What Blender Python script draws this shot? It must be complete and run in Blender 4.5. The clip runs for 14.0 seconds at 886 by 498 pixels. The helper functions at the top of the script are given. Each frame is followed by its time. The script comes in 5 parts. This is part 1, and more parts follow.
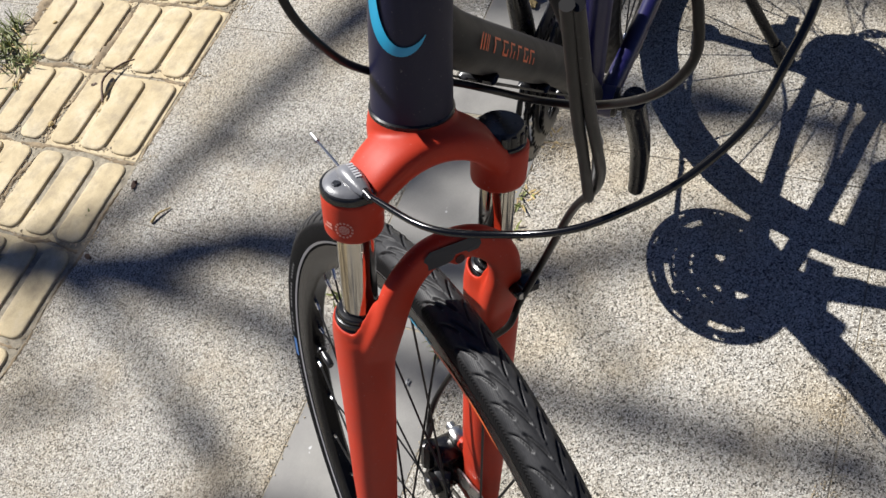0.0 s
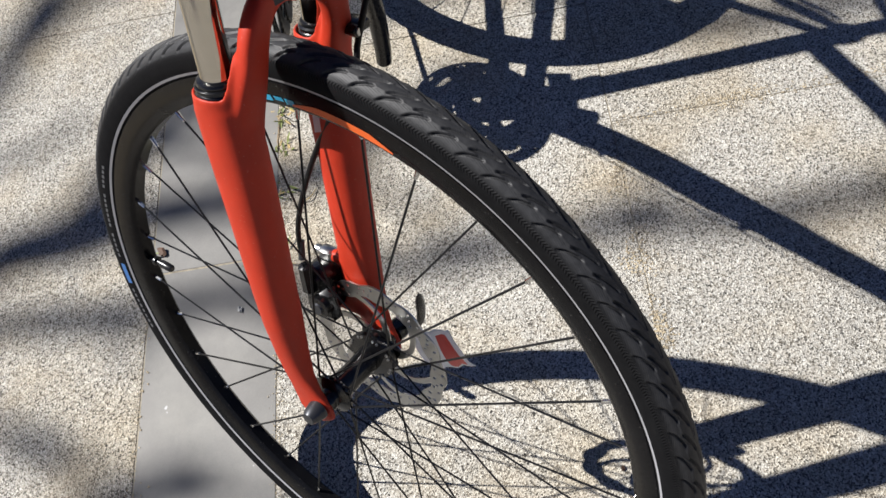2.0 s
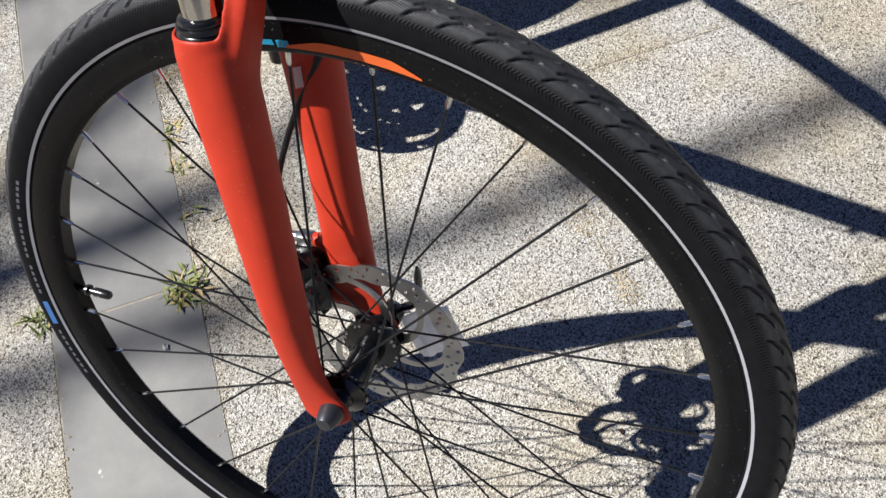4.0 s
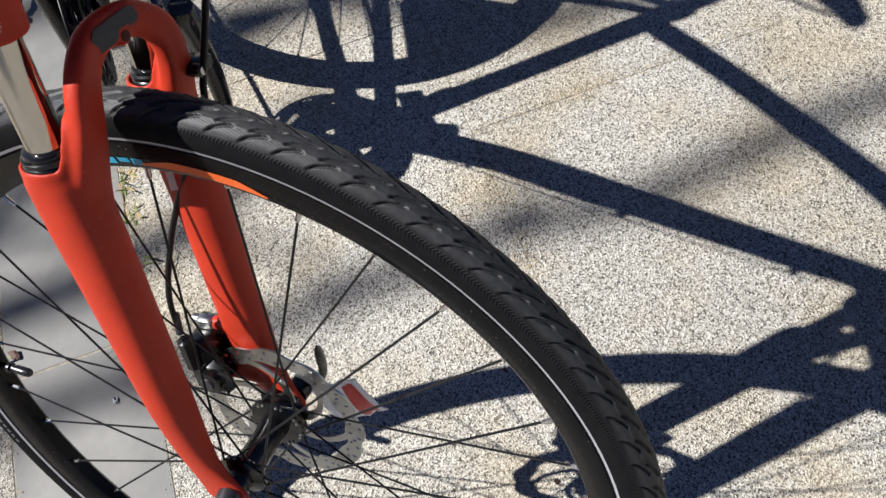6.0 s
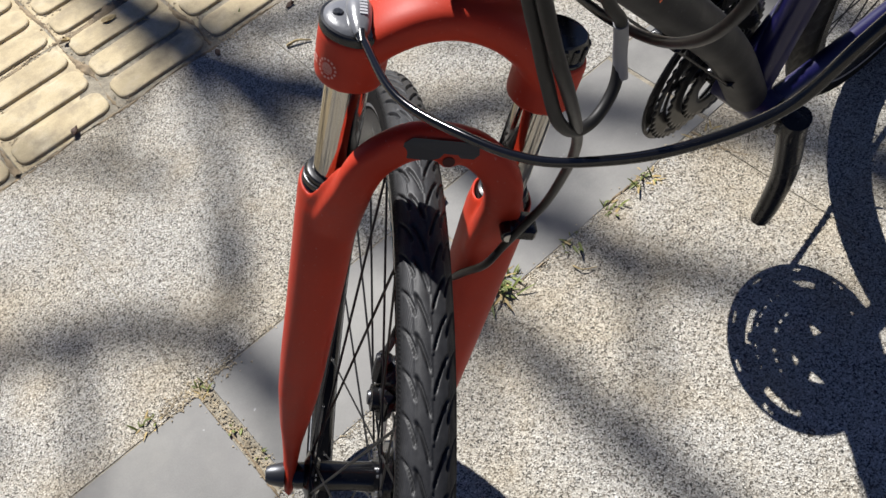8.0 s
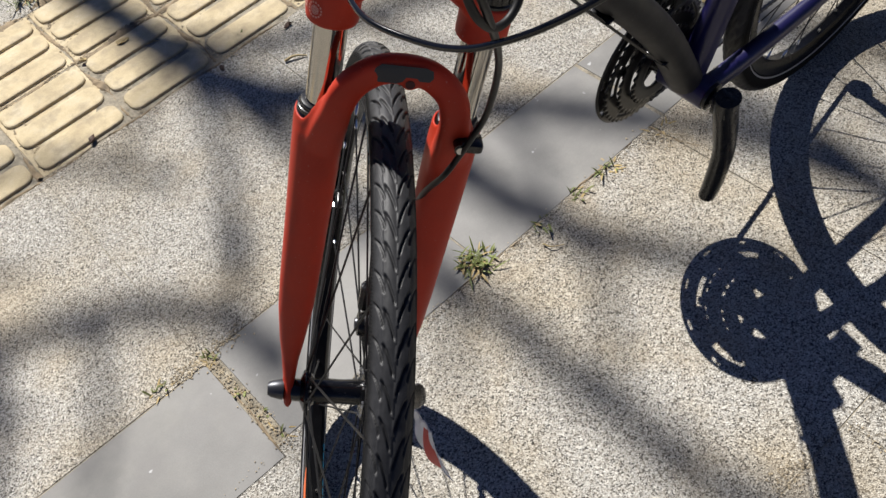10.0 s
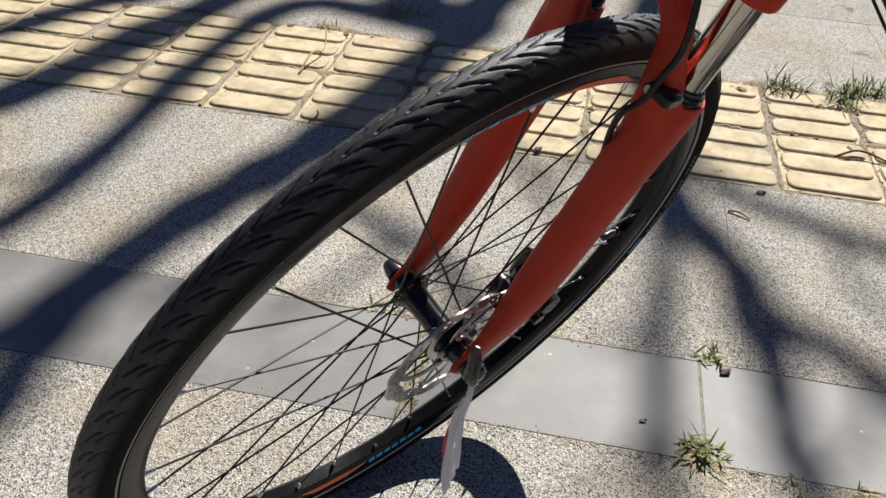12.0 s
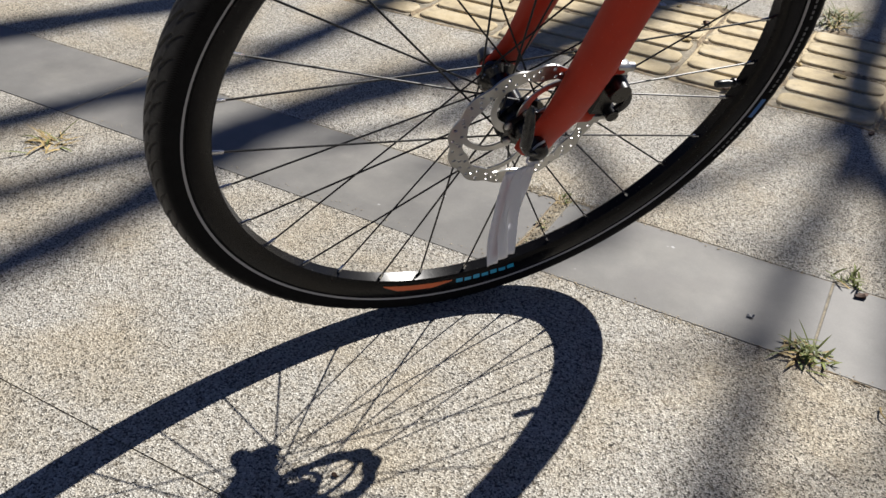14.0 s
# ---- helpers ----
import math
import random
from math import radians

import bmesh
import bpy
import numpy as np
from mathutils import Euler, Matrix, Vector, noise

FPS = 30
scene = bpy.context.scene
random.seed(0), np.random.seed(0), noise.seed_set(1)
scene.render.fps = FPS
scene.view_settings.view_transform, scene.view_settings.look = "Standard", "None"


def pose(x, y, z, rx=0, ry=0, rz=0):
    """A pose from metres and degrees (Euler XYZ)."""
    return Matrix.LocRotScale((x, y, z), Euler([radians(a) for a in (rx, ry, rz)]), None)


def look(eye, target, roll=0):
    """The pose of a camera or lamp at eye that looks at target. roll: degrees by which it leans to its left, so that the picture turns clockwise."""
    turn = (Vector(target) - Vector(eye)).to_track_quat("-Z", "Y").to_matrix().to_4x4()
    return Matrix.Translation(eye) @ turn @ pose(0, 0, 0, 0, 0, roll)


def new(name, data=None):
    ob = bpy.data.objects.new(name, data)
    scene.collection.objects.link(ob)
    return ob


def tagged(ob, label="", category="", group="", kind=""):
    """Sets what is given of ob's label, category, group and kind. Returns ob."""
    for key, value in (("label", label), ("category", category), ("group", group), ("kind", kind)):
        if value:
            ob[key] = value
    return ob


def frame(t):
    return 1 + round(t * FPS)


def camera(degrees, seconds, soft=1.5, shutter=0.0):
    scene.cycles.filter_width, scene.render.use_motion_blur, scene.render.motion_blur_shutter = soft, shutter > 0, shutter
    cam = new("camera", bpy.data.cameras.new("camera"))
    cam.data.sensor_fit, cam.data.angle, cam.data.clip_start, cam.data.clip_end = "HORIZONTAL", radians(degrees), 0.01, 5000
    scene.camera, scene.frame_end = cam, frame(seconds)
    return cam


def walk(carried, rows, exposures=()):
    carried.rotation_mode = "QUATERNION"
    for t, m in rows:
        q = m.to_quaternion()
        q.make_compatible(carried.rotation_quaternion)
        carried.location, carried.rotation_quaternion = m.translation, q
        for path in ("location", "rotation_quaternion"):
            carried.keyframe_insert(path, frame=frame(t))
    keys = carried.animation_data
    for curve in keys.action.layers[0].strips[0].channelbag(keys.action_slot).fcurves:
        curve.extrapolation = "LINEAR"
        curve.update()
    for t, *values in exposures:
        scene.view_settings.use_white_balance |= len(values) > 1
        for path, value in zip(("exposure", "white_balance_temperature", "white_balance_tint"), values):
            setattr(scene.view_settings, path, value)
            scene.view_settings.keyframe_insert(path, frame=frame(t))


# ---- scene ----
cam = camera(52.7, 14.0)
PATH = [
    (0, (-0.427, -0.527, 1.178), (0.376, 0.289, -0.461), -25.6),
    (0.3, (-0.489, -0.525, 1.159), (0.342, 0.06, -0.564), -24.3),
    (0.5, (-0.525, -0.544, 1.151), (0.339, -0.068, -0.589), -21.9),
    (1, (-0.591, -0.564, 1.14), (0.289, -0.171, -0.613), -18.7),
    (1.5, (-0.646, -0.536, 1.116), (0.234, -0.086, -0.623), -22.4),
    (2, (-0.659, -0.455, 1.122), (0.326, -0.199, -0.6), -19.6),
    (2.5, (-0.653, -0.369, 1.089), (0.304, -0.401, -0.668), -14.7),
    (2.7, (-0.637, -0.341, 1.062), (0.27, -0.448, -0.717), -11.9),
    (4.8, (-0.658, -0.294, 1.037), (0.399, -0.442, -0.655), -8.5),
    (5, (-0.655, -0.3, 1.055), (0.405, -0.481, -0.632), -8.8),
    (5.5, (-0.649, -0.353, 1.081), (0.383, -0.577, -0.618), -11.9),
    (6, (-0.623, -0.427, 1.073), (0.371, -0.481, -0.662), -15.0),
    (6.5, (-0.588, -0.546, 1.08), (0.421, -0.373, -0.638), -14.5),
    (7, (-0.508, -0.593, 1.082), (0.521, -0.246, -0.597), -12.3),
    (7.5, (-0.396, -0.578, 1.069), (0.514, 0.105, -0.576), -11.1),
    (8, (-0.348, -0.577, 1.071), (0.161, 0.438, -0.576), -15.1),
    (8.2, (-0.331, -0.605, 1.069), (0.006, 0.472, -0.582), -17.2),
    (10.3, (-0.452, -0.724, 1.126), (0.182, 0.33, -0.45), -12.2),
    (10.5, (-0.464, -0.718, 1.102), (0.166, 0.325, -0.484), -9.2),
    (11, (-0.454, -0.763, 1.05), (-0.069, 0.418, -0.518), -4.4),
    (11.5, (-0.298, -0.821, 0.956), (-0.217, 0.641, -0.406), 2.3),
    (12, (-0.202, -0.897, 0.874), (-0.501, 0.714, -0.274), 4.3),
    (12.5, (-0.102, -0.938, 0.754), (-0.739, 0.624, -0.321), 5.2),
    (13, (-0.019, -0.957, 0.662), (-0.864, 0.51, -0.402), 4.5),
    (13.5, (0.009, -0.979, 0.701), (-0.866, 0.48, -0.35), 3.9),
    (14, (0.026, -0.993, 0.7), (-0.788, 0.454, -0.415), 3.7),
]
walk(cam, [(t, look(eye, target, roll)) for t, eye, target, roll in PATH], [(0.0, 0.76, 6350, 10), (0.5, 0.84, 6350, 10), (2.5, 0.87, 6280, 10), (5.0, 0.92, 6120, 10), (6.5, 0.86, 6250, 10), (7.5, 0.71, 6230, 10), (8.0, 0.74, 6260, 10), (10.5, 0.69, 6420, 10), (11.5, 0.76, 6420, 10), (12.0, 0.72, 6420, 10), (12.5, 0.6, 6400, 10), (13.0, 0.61, 6450, 10), (14.0, 0.62, 6480, 10)])

# ---- light ----
SUN = Vector((0.2181, 0.9156, 1.0)).normalized()
world = bpy.data.worlds.new("sky")
scene.world = world
world.use_nodes = True
wn = world.node_tree.nodes
sky = wn.new("ShaderNodeTexSky")
sky.sky_type = "NISHITA"
sky.sun_disc = False
sky.dust_density, sky.ozone_density = 0.1, 6.0
sky.sun_elevation = math.asin(SUN.z)
sky.sun_rotation = math.atan2(SUN.x, SUN.y)
wn["Background"].inputs["Strength"].default_value = 0.0250
# sky colour multiplied towards violet, so that shaded ground turns navy
sky_tint = wn.new("ShaderNodeMix")
sky_tint.data_type, sky_tint.blend_type = "RGBA", "MULTIPLY"
sky_tint.inputs[0].default_value = 1.0
sky_tint.inputs[7].default_value = (1.12, 0.95, 1.12, 1.0)
world.node_tree.links.new(sky.outputs[0], sky_tint.inputs[6])
world.node_tree.links.new(sky_tint.outputs[2], wn["Background"].inputs[0])
lamp = bpy.data.lights.new("sun", "SUN")
lamp.energy, lamp.angle, lamp.color = 5.0, radians(0.53), (1.0, 0.962, 0.915)
sun = new("sun", lamp)
sun.matrix_world = look(SUN * 30, (0, 0, 0))


# ---- materials ----
def mat(name, color, rough=0.6, metal=0.0, coat=0.0, spec=0.5):
    m = bpy.data.materials.new(name)
    m.use_nodes = True
    b = m.node_tree.nodes["Principled BSDF"]
    b.inputs["Base Color"].default_value = (*color, 1)
    b.inputs["Roughness"].default_value = rough
    b.inputs["Metallic"].default_value = metal
    b.inputs["Coat Weight"].default_value = coat
    b.inputs["Coat Roughness"].default_value = 0.15
    b.inputs["Specular IOR Level"].default_value = spec
    return m


def node(m, kind, **values):
    n = m.node_tree.nodes.new(kind)
    for key, value in values.items():
        n.inputs[key.replace("_", " ")].default_value = value
    return n


def link(m, a, b):
    m.node_tree.links.new(a, b)


def bsdf(m):
    return m.node_tree.nodes["Principled BSDF"]


def coords(m):
    return node(m, "ShaderNodeTexCoord").outputs["Object"]


def world_coords(m):
    return node(m, "ShaderNodeNewGeometry").outputs["Position"]


def noise_tex(m, where, scale, detail=4.0, rough=0.55):
    n = node(m, "ShaderNodeTexNoise", Scale=scale, Detail=detail, Roughness=rough)
    link(m, where, n.inputs["Vector"])
    return n.outputs["Fac"]


def ramp(m, fac, *stops):
    r = node(m, "ShaderNodeValToRGB")
    e = r.color_ramp.elements
    while len(e) < len(stops):
        e.new(0.5)
    for el, (at, c) in zip(e, stops):
        el.position = at
        el.color = (*c, 1) if len(c) == 3 else c
    link(m, fac, r.inputs["Fac"])
    return r.outputs["Color"]


def mix(m, fac, a, b, mode="MIX"):
    n = m.node_tree.nodes.new("ShaderNodeMix")
    n.data_type, n.blend_type = "RGBA", mode
    for value, slot in ((fac, 0), (a, 6), (b, 7)):
        if isinstance(value, (int, float)):
            n.inputs[slot].default_value = value
        elif isinstance(value, tuple):
            n.inputs[slot].default_value = (*value, 1)
        else:
            link(m, value, n.inputs[slot])
    return n.outputs[2]


def bump(m, height, strength=0.3, distance=0.002):
    n = node(m, "ShaderNodeBump", Strength=strength, Distance=distance)
    link(m, height, n.inputs["Height"])
    link(m, n.outputs["Normal"], bsdf(m).inputs["Normal"])


def piece_random(m):
    return node(m, "ShaderNodeObjectInfo").outputs["Random"]


def grey(v):
    return (v, v, v)


def aggregate_material(name, light, dark, warm):
    """Washed concrete with fine stone chips in a sandy paste, blotched by dirt."""
    m = mat(name, light, 0.88, spec=0.25)
    p = world_coords(m)
    chips = node(m, "ShaderNodeTexVoronoi", Scale=520.0)
    link(m, p, chips.inputs["Vector"])
    sep = node(m, "ShaderNodeSeparateColor")
    link(m, chips.outputs["Color"], sep.inputs[0])
    c = ramp(m, sep.outputs[0], (0.0, tuple(v * 0.08 for v in dark)), (0.17, tuple(v * 0.6 for v in dark)), (0.36, tuple(v * 0.93 for v in light)), (0.72, tuple(v * 1.14 for v in light)), (1.0, tuple(min(0.88, v * 1.7) for v in light)))
    chips2 = node(m, "ShaderNodeTexVoronoi", Scale=900.0)
    link(m, p, chips2.inputs["Vector"])
    sep2 = node(m, "ShaderNodeSeparateColor")
    link(m, chips2.outputs["Color"], sep2.inputs[0])
    c = mix(m, 0.92, c, ramp(m, sep2.outputs[1], (0.0, grey(0.22)), (0.35, grey(0.88)), (1.0, grey(1.0))), "MULTIPLY")
    fine = noise_tex(m, p, 150.0, 3.0, 0.7)
    c = mix(m, ramp(m, fine, (0.38, grey(0.0)), (0.66, grey(0.45))), c, tuple(v * 0.72 for v in warm))
    sand = noise_tex(m, p, 7.0, 7.0, 0.68)
    c = mix(m, ramp(m, sand, (0.52, grey(0.0)), (0.72, grey(0.38))), c, tuple(v * 1.08 for v in warm))
    stain = noise_tex(m, p, 3.6, 6.0, 0.62)
    c = mix(m, ramp(m, stain, (0.42, grey(0.0)), (0.62, grey(0.85))), c, (0.93, 0.86, 0.74), "MULTIPLY")
    blot = noise_tex(m, p, 1.3, 3.0)
    c = mix(m, 0.5, c, ramp(m, blot, (0.3, grey(0.66)), (0.7, grey(1.0))), "MULTIPLY")
    c = mix(m, 0.25, c, ramp(m, piece_random(m), (0.0, grey(0.72)), (1.0, grey(1.0))), "MULTIPLY")
    link(m, c, bsdf(m).inputs["Base Color"])
    bump(m, chips.outputs["Distance"], 0.62, 0.0022)
    return m


AGGREGATE = aggregate_material("washed_concrete", (0.515, 0.496, 0.444), (0.20, 0.19, 0.172), (0.48, 0.42, 0.325))


def stone_material():
    m = mat("grey_stone", (0.33, 0.33, 0.32), 0.5, spec=0.3)
    p = world_coords(m)
    c = ramp(m, noise_tex(m, p, 9.0, 6.0, 0.6), (0.3, (0.156, 0.151, 0.139)), (0.7, (0.222, 0.216, 0.199)))
    grain = noise_tex(m, p, 420.0, 2.0)
    c = mix(m, 0.22, c, ramp(m, grain, (0.3, grey(0.55)), (0.7, grey(1.0))), "MULTIPLY")
    dust = noise_tex(m, p, 3.5, 7.0, 0.7)
    c = mix(m, ramp(m, dust, (0.46, grey(0.0)), (0.74, grey(0.6))), c, (0.325, 0.312, 0.275))
    cloud = noise_tex(m, p, 11.0, 5.0, 0.6)
    c = mix(m, ramp(m, cloud, (0.46, grey(0.0)), (0.70, grey(0.55))), c, (0.175, 0.166, 0.156))
    spots = noise_tex(m, p, 38.0, 2.0)
    c = mix(m, ramp(m, spots, (0.74, grey(0.0)), (0.77, grey(0.7))), c, (0.55, 0.55, 0.54))
    c = mix(m, 0.35, c, ramp(m, piece_random(m), (0.0, grey(0.8)), (1.0, grey(1.0))), "MULTIPLY")
    link(m, c, bsdf(m).inputs["Base Color"])
    link(m, ramp(m, dust, (0.3, grey(0.50)), (0.7, grey(0.62))), bsdf(m).inputs["Roughness"])
    bump(m, grain, 0.12, 0.0008)
    return m


STONE = stone_material()


def tactile_material():
    m = mat("yellow_concrete", (0.6, 0.45, 0.2), 0.8, spec=0.3)
    p = world_coords(m)
    c = ramp(m, noise_tex(m, p, 14.0, 6.0, 0.65), (0.28, (0.40, 0.32, 0.19)), (0.5, (0.55, 0.45, 0.275)), (0.75, (0.64, 0.555, 0.39)))
    grain = noise_tex(m, p, 500.0, 2.0)
    c = mix(m, 0.35, c, ramp(m, grain, (0.3, grey(0.6)), (0.7, grey(1.0))), "MULTIPLY")
    dirt = noise_tex(m, p, 22.0, 5.0, 0.7)
    c = mix(m, ramp(m, dirt, (0.47, grey(0.0)), (0.70, grey(0.75))), c, (0.28, 0.23, 0.155))
    c = mix(m, 0.35, c, ramp(m, piece_random(m), (0.0, grey(0.78)), (1.0, grey(1.0))), "MULTIPLY")
    link(m, c, bsdf(m).inputs["Base Color"])
    bump(m, grain, 0.35, 0.001)
    return m


TACTILE = tactile_material()


def soil_material():
    m = mat("joint_sand", (0.25, 0.2, 0.14), 0.95, spec=0.2)
    p = world_coords(m)
    c = ramp(m, noise_tex(m, p, 45.0, 5.0, 0.7), (0.3, (0.15, 0.135, 0.105)), (0.55, (0.30, 0.265, 0.20)), (0.8, (0.45, 0.40, 0.31)))
    link(m, c, bsdf(m).inputs["Base Color"])
    bump(m, noise_tex(m, p, 300.0, 3.0), 0.8, 0.003)
    return m


SOIL = soil_material()


def painted(name, color, rough, coat=0.0, grain=180.0, strength=0.06, vary=0.12):
    m = mat(name, color, rough, coat=coat)
    p = coords(m)
    n = noise_tex(m, p, 30.0, 5.0, 0.6)
    c = ramp(m, n, (0.3, tuple(v * (1 - vary) for v in color)), (0.7, tuple(min(1, v * (1 + vary * 0.5)) for v in color)))
    dust = noise_tex(m, p, 420.0, 2.0)
    c = mix(m, ramp(m, dust, (0.68, grey(0.0)), (0.8, grey(0.18))), c, (0.5, 0.47, 0.42))
    link(m, c, bsdf(m).inputs["Base Color"])
    link(m, ramp(m, n, (0.2, grey(rough * 0.85)), (0.8, grey(min(1.0, rough * 1.15)))), bsdf(m).inputs["Roughness"])
    bump(m, noise_tex(m, p, grain, 3.0), strength, 0.001)
    return m


RED = painted("matte_red_paint", (0.415, 0.032, 0.0125), 0.50, grain=900.0, strength=0.05)
bsdf(RED).inputs["Specular IOR Level"].default_value = 0.22
NAVY = painted("navy_frame_paint", (0.008, 0.0085, 0.030), 0.46)
BLUE = painted("blue_frame_paint", (0.009, 0.008, 0.058), 0.34, coat=0.3)
GREY = painted("graphite_frame_paint", (0.0115, 0.0115, 0.013), 0.55)
BLACK = painted("black_plastic", (0.0045, 0.0045, 0.005), 0.27)
ALLOY_BLACK = painted("black_anodised_alloy", (0.009, 0.009, 0.0095), 0.3, vary=0.2)
HOUSING = painted("black_cable_housing", (0.006, 0.006, 0.0065), 0.36)
METALLIC = painted("grey_metallic_paint", (0.15, 0.152, 0.16), 0.3, coat=0.5, grain=260.0, strength=0.25, vary=0.45)
RIM_BLACK = painted("black_rim_alloy", (0.005, 0.005, 0.0055), 0.25, vary=0.3)
for dull, gloss in ((GREY, 0.3), (HOUSING, 0.24), (RIM_BLACK, 0.14), (NAVY, 0.3)):
    bsdf(dull).inputs["Specular IOR Level"].default_value = gloss
GUNMETAL = mat("gunmetal", (0.06, 0.062, 0.068), 0.38, metal=0.7)
CHROME = mat("chrome", (0.42, 0.40, 0.365), 0.10, metal=1.0)
STEEL = mat("brushed_steel", (0.48, 0.475, 0.46), 0.32, metal=1.0)
HUB_BLACK = painted("glossy_black_hub", (0.0035, 0.0035, 0.004), 0.19, vary=0.2)
SPOKE = mat("black_spoke_steel", (0.007, 0.007, 0.0075), 0.42, spec=0.25)
NIPPLE = mat("nipple_brass_plated", (0.6, 0.6, 0.6), 0.22, metal=1.0)
REFLECT = painted("reflective_stripe", (0.30, 0.30, 0.31), 0.45)
CYAN = mat("cyan_decal", (0.015, 0.33, 0.55), 0.4)
ORANGE = painted("orange_decal", (0.72, 0.13, 0.025), 0.42)
DECAL_GREY = mat("pale_grey_print", (0.4, 0.4, 0.41), 0.5)
SIDE_PRINT = mat("dim_grey_print", (0.10, 0.10, 0.105), 0.6)
SIDE_BLUE = mat("dull_blue_print", (0.04, 0.13, 0.34), 0.55)
PAPER = painted("coated_paper", (0.86, 0.86, 0.87), 0.25, coat=0.5, vary=0.08)
sheer = PAPER.node_tree.nodes.new("ShaderNodeBsdfTranslucent")
sheer.inputs["Color"].default_value = (0.9, 0.9, 0.92, 1)
both = PAPER.node_tree.nodes.new("ShaderNodeMixShader")
both.inputs["Fac"].default_value = 0.68
link(PAPER, bsdf(PAPER).outputs[0], both.inputs[1])
link(PAPER, sheer.outputs[0], both.inputs[2])
link(PAPER, both.outputs[0], PAPER.node_tree.nodes["Material Output"].inputs["Surface"])
PAPER_RED = mat("red_print", (0.6, 0.06, 0.05), 0.5)
GREEN = painted("weed_leaf", (0.15, 0.175, 0.035), 0.6, vary=0.5)
STRAW = painted("dry_grass", (0.42, 0.31, 0.13), 0.75, vary=0.4)
DEADLEAF = painted("dead_leaf", (0.09, 0.045, 0.025), 0.75, vary=0.5)
BARK = painted("tree_bark", (0.17, 0.125, 0.085), 0.9, vary=0.4)


def rubber_material():
    """Dusty on the tread, darker on the sidewalls, with a fine knurled band and hatching."""
    m = mat("tyre_rubber", (0.022, 0.022, 0.023), 0.55, spec=0.33)
    p = coords(m)
    uv = node(m, "ShaderNodeSeparateXYZ")
    link(m, node(m, "ShaderNodeTexCoord").outputs["UV"], uv.inputs[0])

    def calc(op, a, b=0.0):
        n = m.node_tree.nodes.new("ShaderNodeMath")
        n.operation = op
        for slot, v in enumerate((a, b)):
            if isinstance(v, (int, float)):
                n.inputs[slot].default_value = v
            else:
                link(m, v, n.inputs[slot])
        return n.outputs[0]

    along, arc = uv.outputs[0], calc("ABSOLUTE", calc("SUBTRACT", uv.outputs[1], 0.06))
    worn = ramp(m, calc("MULTIPLY", arc, 20.0), (0.30, grey(1.0)), (0.42, grey(0.15)))
    dark = ramp(m, noise_tex(m, p, 60.0, 6.0, 0.7), (0.35, (0.0024, 0.0024, 0.0028)), (0.6, (0.004, 0.004, 0.0044)), (0.85, (0.011, 0.0105, 0.010)))
    dusty = ramp(m, noise_tex(m, p, 140.0, 5.0, 0.7), (0.3, (0.015, 0.015, 0.016)), (0.7, (0.035, 0.035, 0.036)))
    link(m, mix(m, worn, dark, dusty), bsdf(m).inputs["Base Color"])
    link(m, ramp(m, calc("MULTIPLY", arc, 20.0), (0.32, grey(0.30)), (0.46, grey(0.07))), bsdf(m).inputs["Specular IOR Level"])
    link(m, ramp(m, calc("MULTIPLY", arc, 20.0), (0.30, grey(0.52)), (0.48, grey(0.80))), bsdf(m).inputs["Roughness"])
    knurl = calc("SINE", calc("ADD", calc("MULTIPLY", along, 2300.0), calc("MULTIPLY", calc("ABSOLUTE", calc("SUBTRACT", arc, 0.0228)), 1500.0)))
    band = calc("MULTIPLY", calc("GREATER_THAN", arc, 0.0202), calc("LESS_THAN", arc, 0.0254))
    hatch = calc("SINE", calc("ADD", calc("MULTIPLY", along, 900.0), calc("MULTIPLY", arc, 4200.0)))
    patch = calc("MULTIPLY", calc("MULTIPLY", calc("GREATER_THAN", arc, 0.0104), calc("LESS_THAN", arc, 0.0192)), 0.10)
    relief = calc("ADD", calc("MULTIPLY", calc("MULTIPLY", knurl, band), 0.6), calc("MULTIPLY", hatch, patch))
    relief = calc("ADD", relief, calc("MULTIPLY", noise_tex(m, p, 1400.0, 2.0), 0.25))
    bump(m, relief, 0.6, 0.0006)
    return m


RUBBER = rubber_material()

# ---- building helpers ----
PLACE = {}


def put(name, verts, faces, material, parent=None, at=Matrix(), label="", smooth=True, mesh=None, uv=None):
    """One mesh object; a part keeps its own pose under its parent."""
    if mesh is None:
        mesh = bpy.data.meshes.new(name)
        mesh.from_pydata([tuple(v) for v in verts], [], faces)
        mesh.materials.append(material)
        if smooth:
            mesh.shade_smooth()
            if len(faces) < 3000:
                mesh.set_sharp_from_angle(angle=radians(38))
        if uv:
            layer = mesh.uv_layers.new(name="along")
            index = np.empty(len(mesh.loops), dtype=np.int32)
            mesh.loops.foreach_get("vertex_index", index)
            layer.data.foreach_set("uv", np.array(uv, dtype=np.float32)[index].ravel())
    ob = new(name, mesh)
    ob.matrix_basis = at
    PLACE[ob] = at
    if parent is not None:
        ob.parent = parent
        ob.matrix_parent_inverse = PLACE[parent].inverted()
    if label:
        tagged(ob, label)
    return ob


def thing(name, at, label, category, group=""):
    ob = new(name)
    ob.matrix_basis = at
    PLACE[ob] = at
    return tagged(ob, label, category, group)


def joined(*parts):
    """Several (verts, faces) as one."""
    verts, faces = [], []
    for v, f in parts:
        n = len(verts)
        verts += [tuple(p) for p in v]
        faces += [tuple(i + n for i in face) for face in f]
    return verts, faces


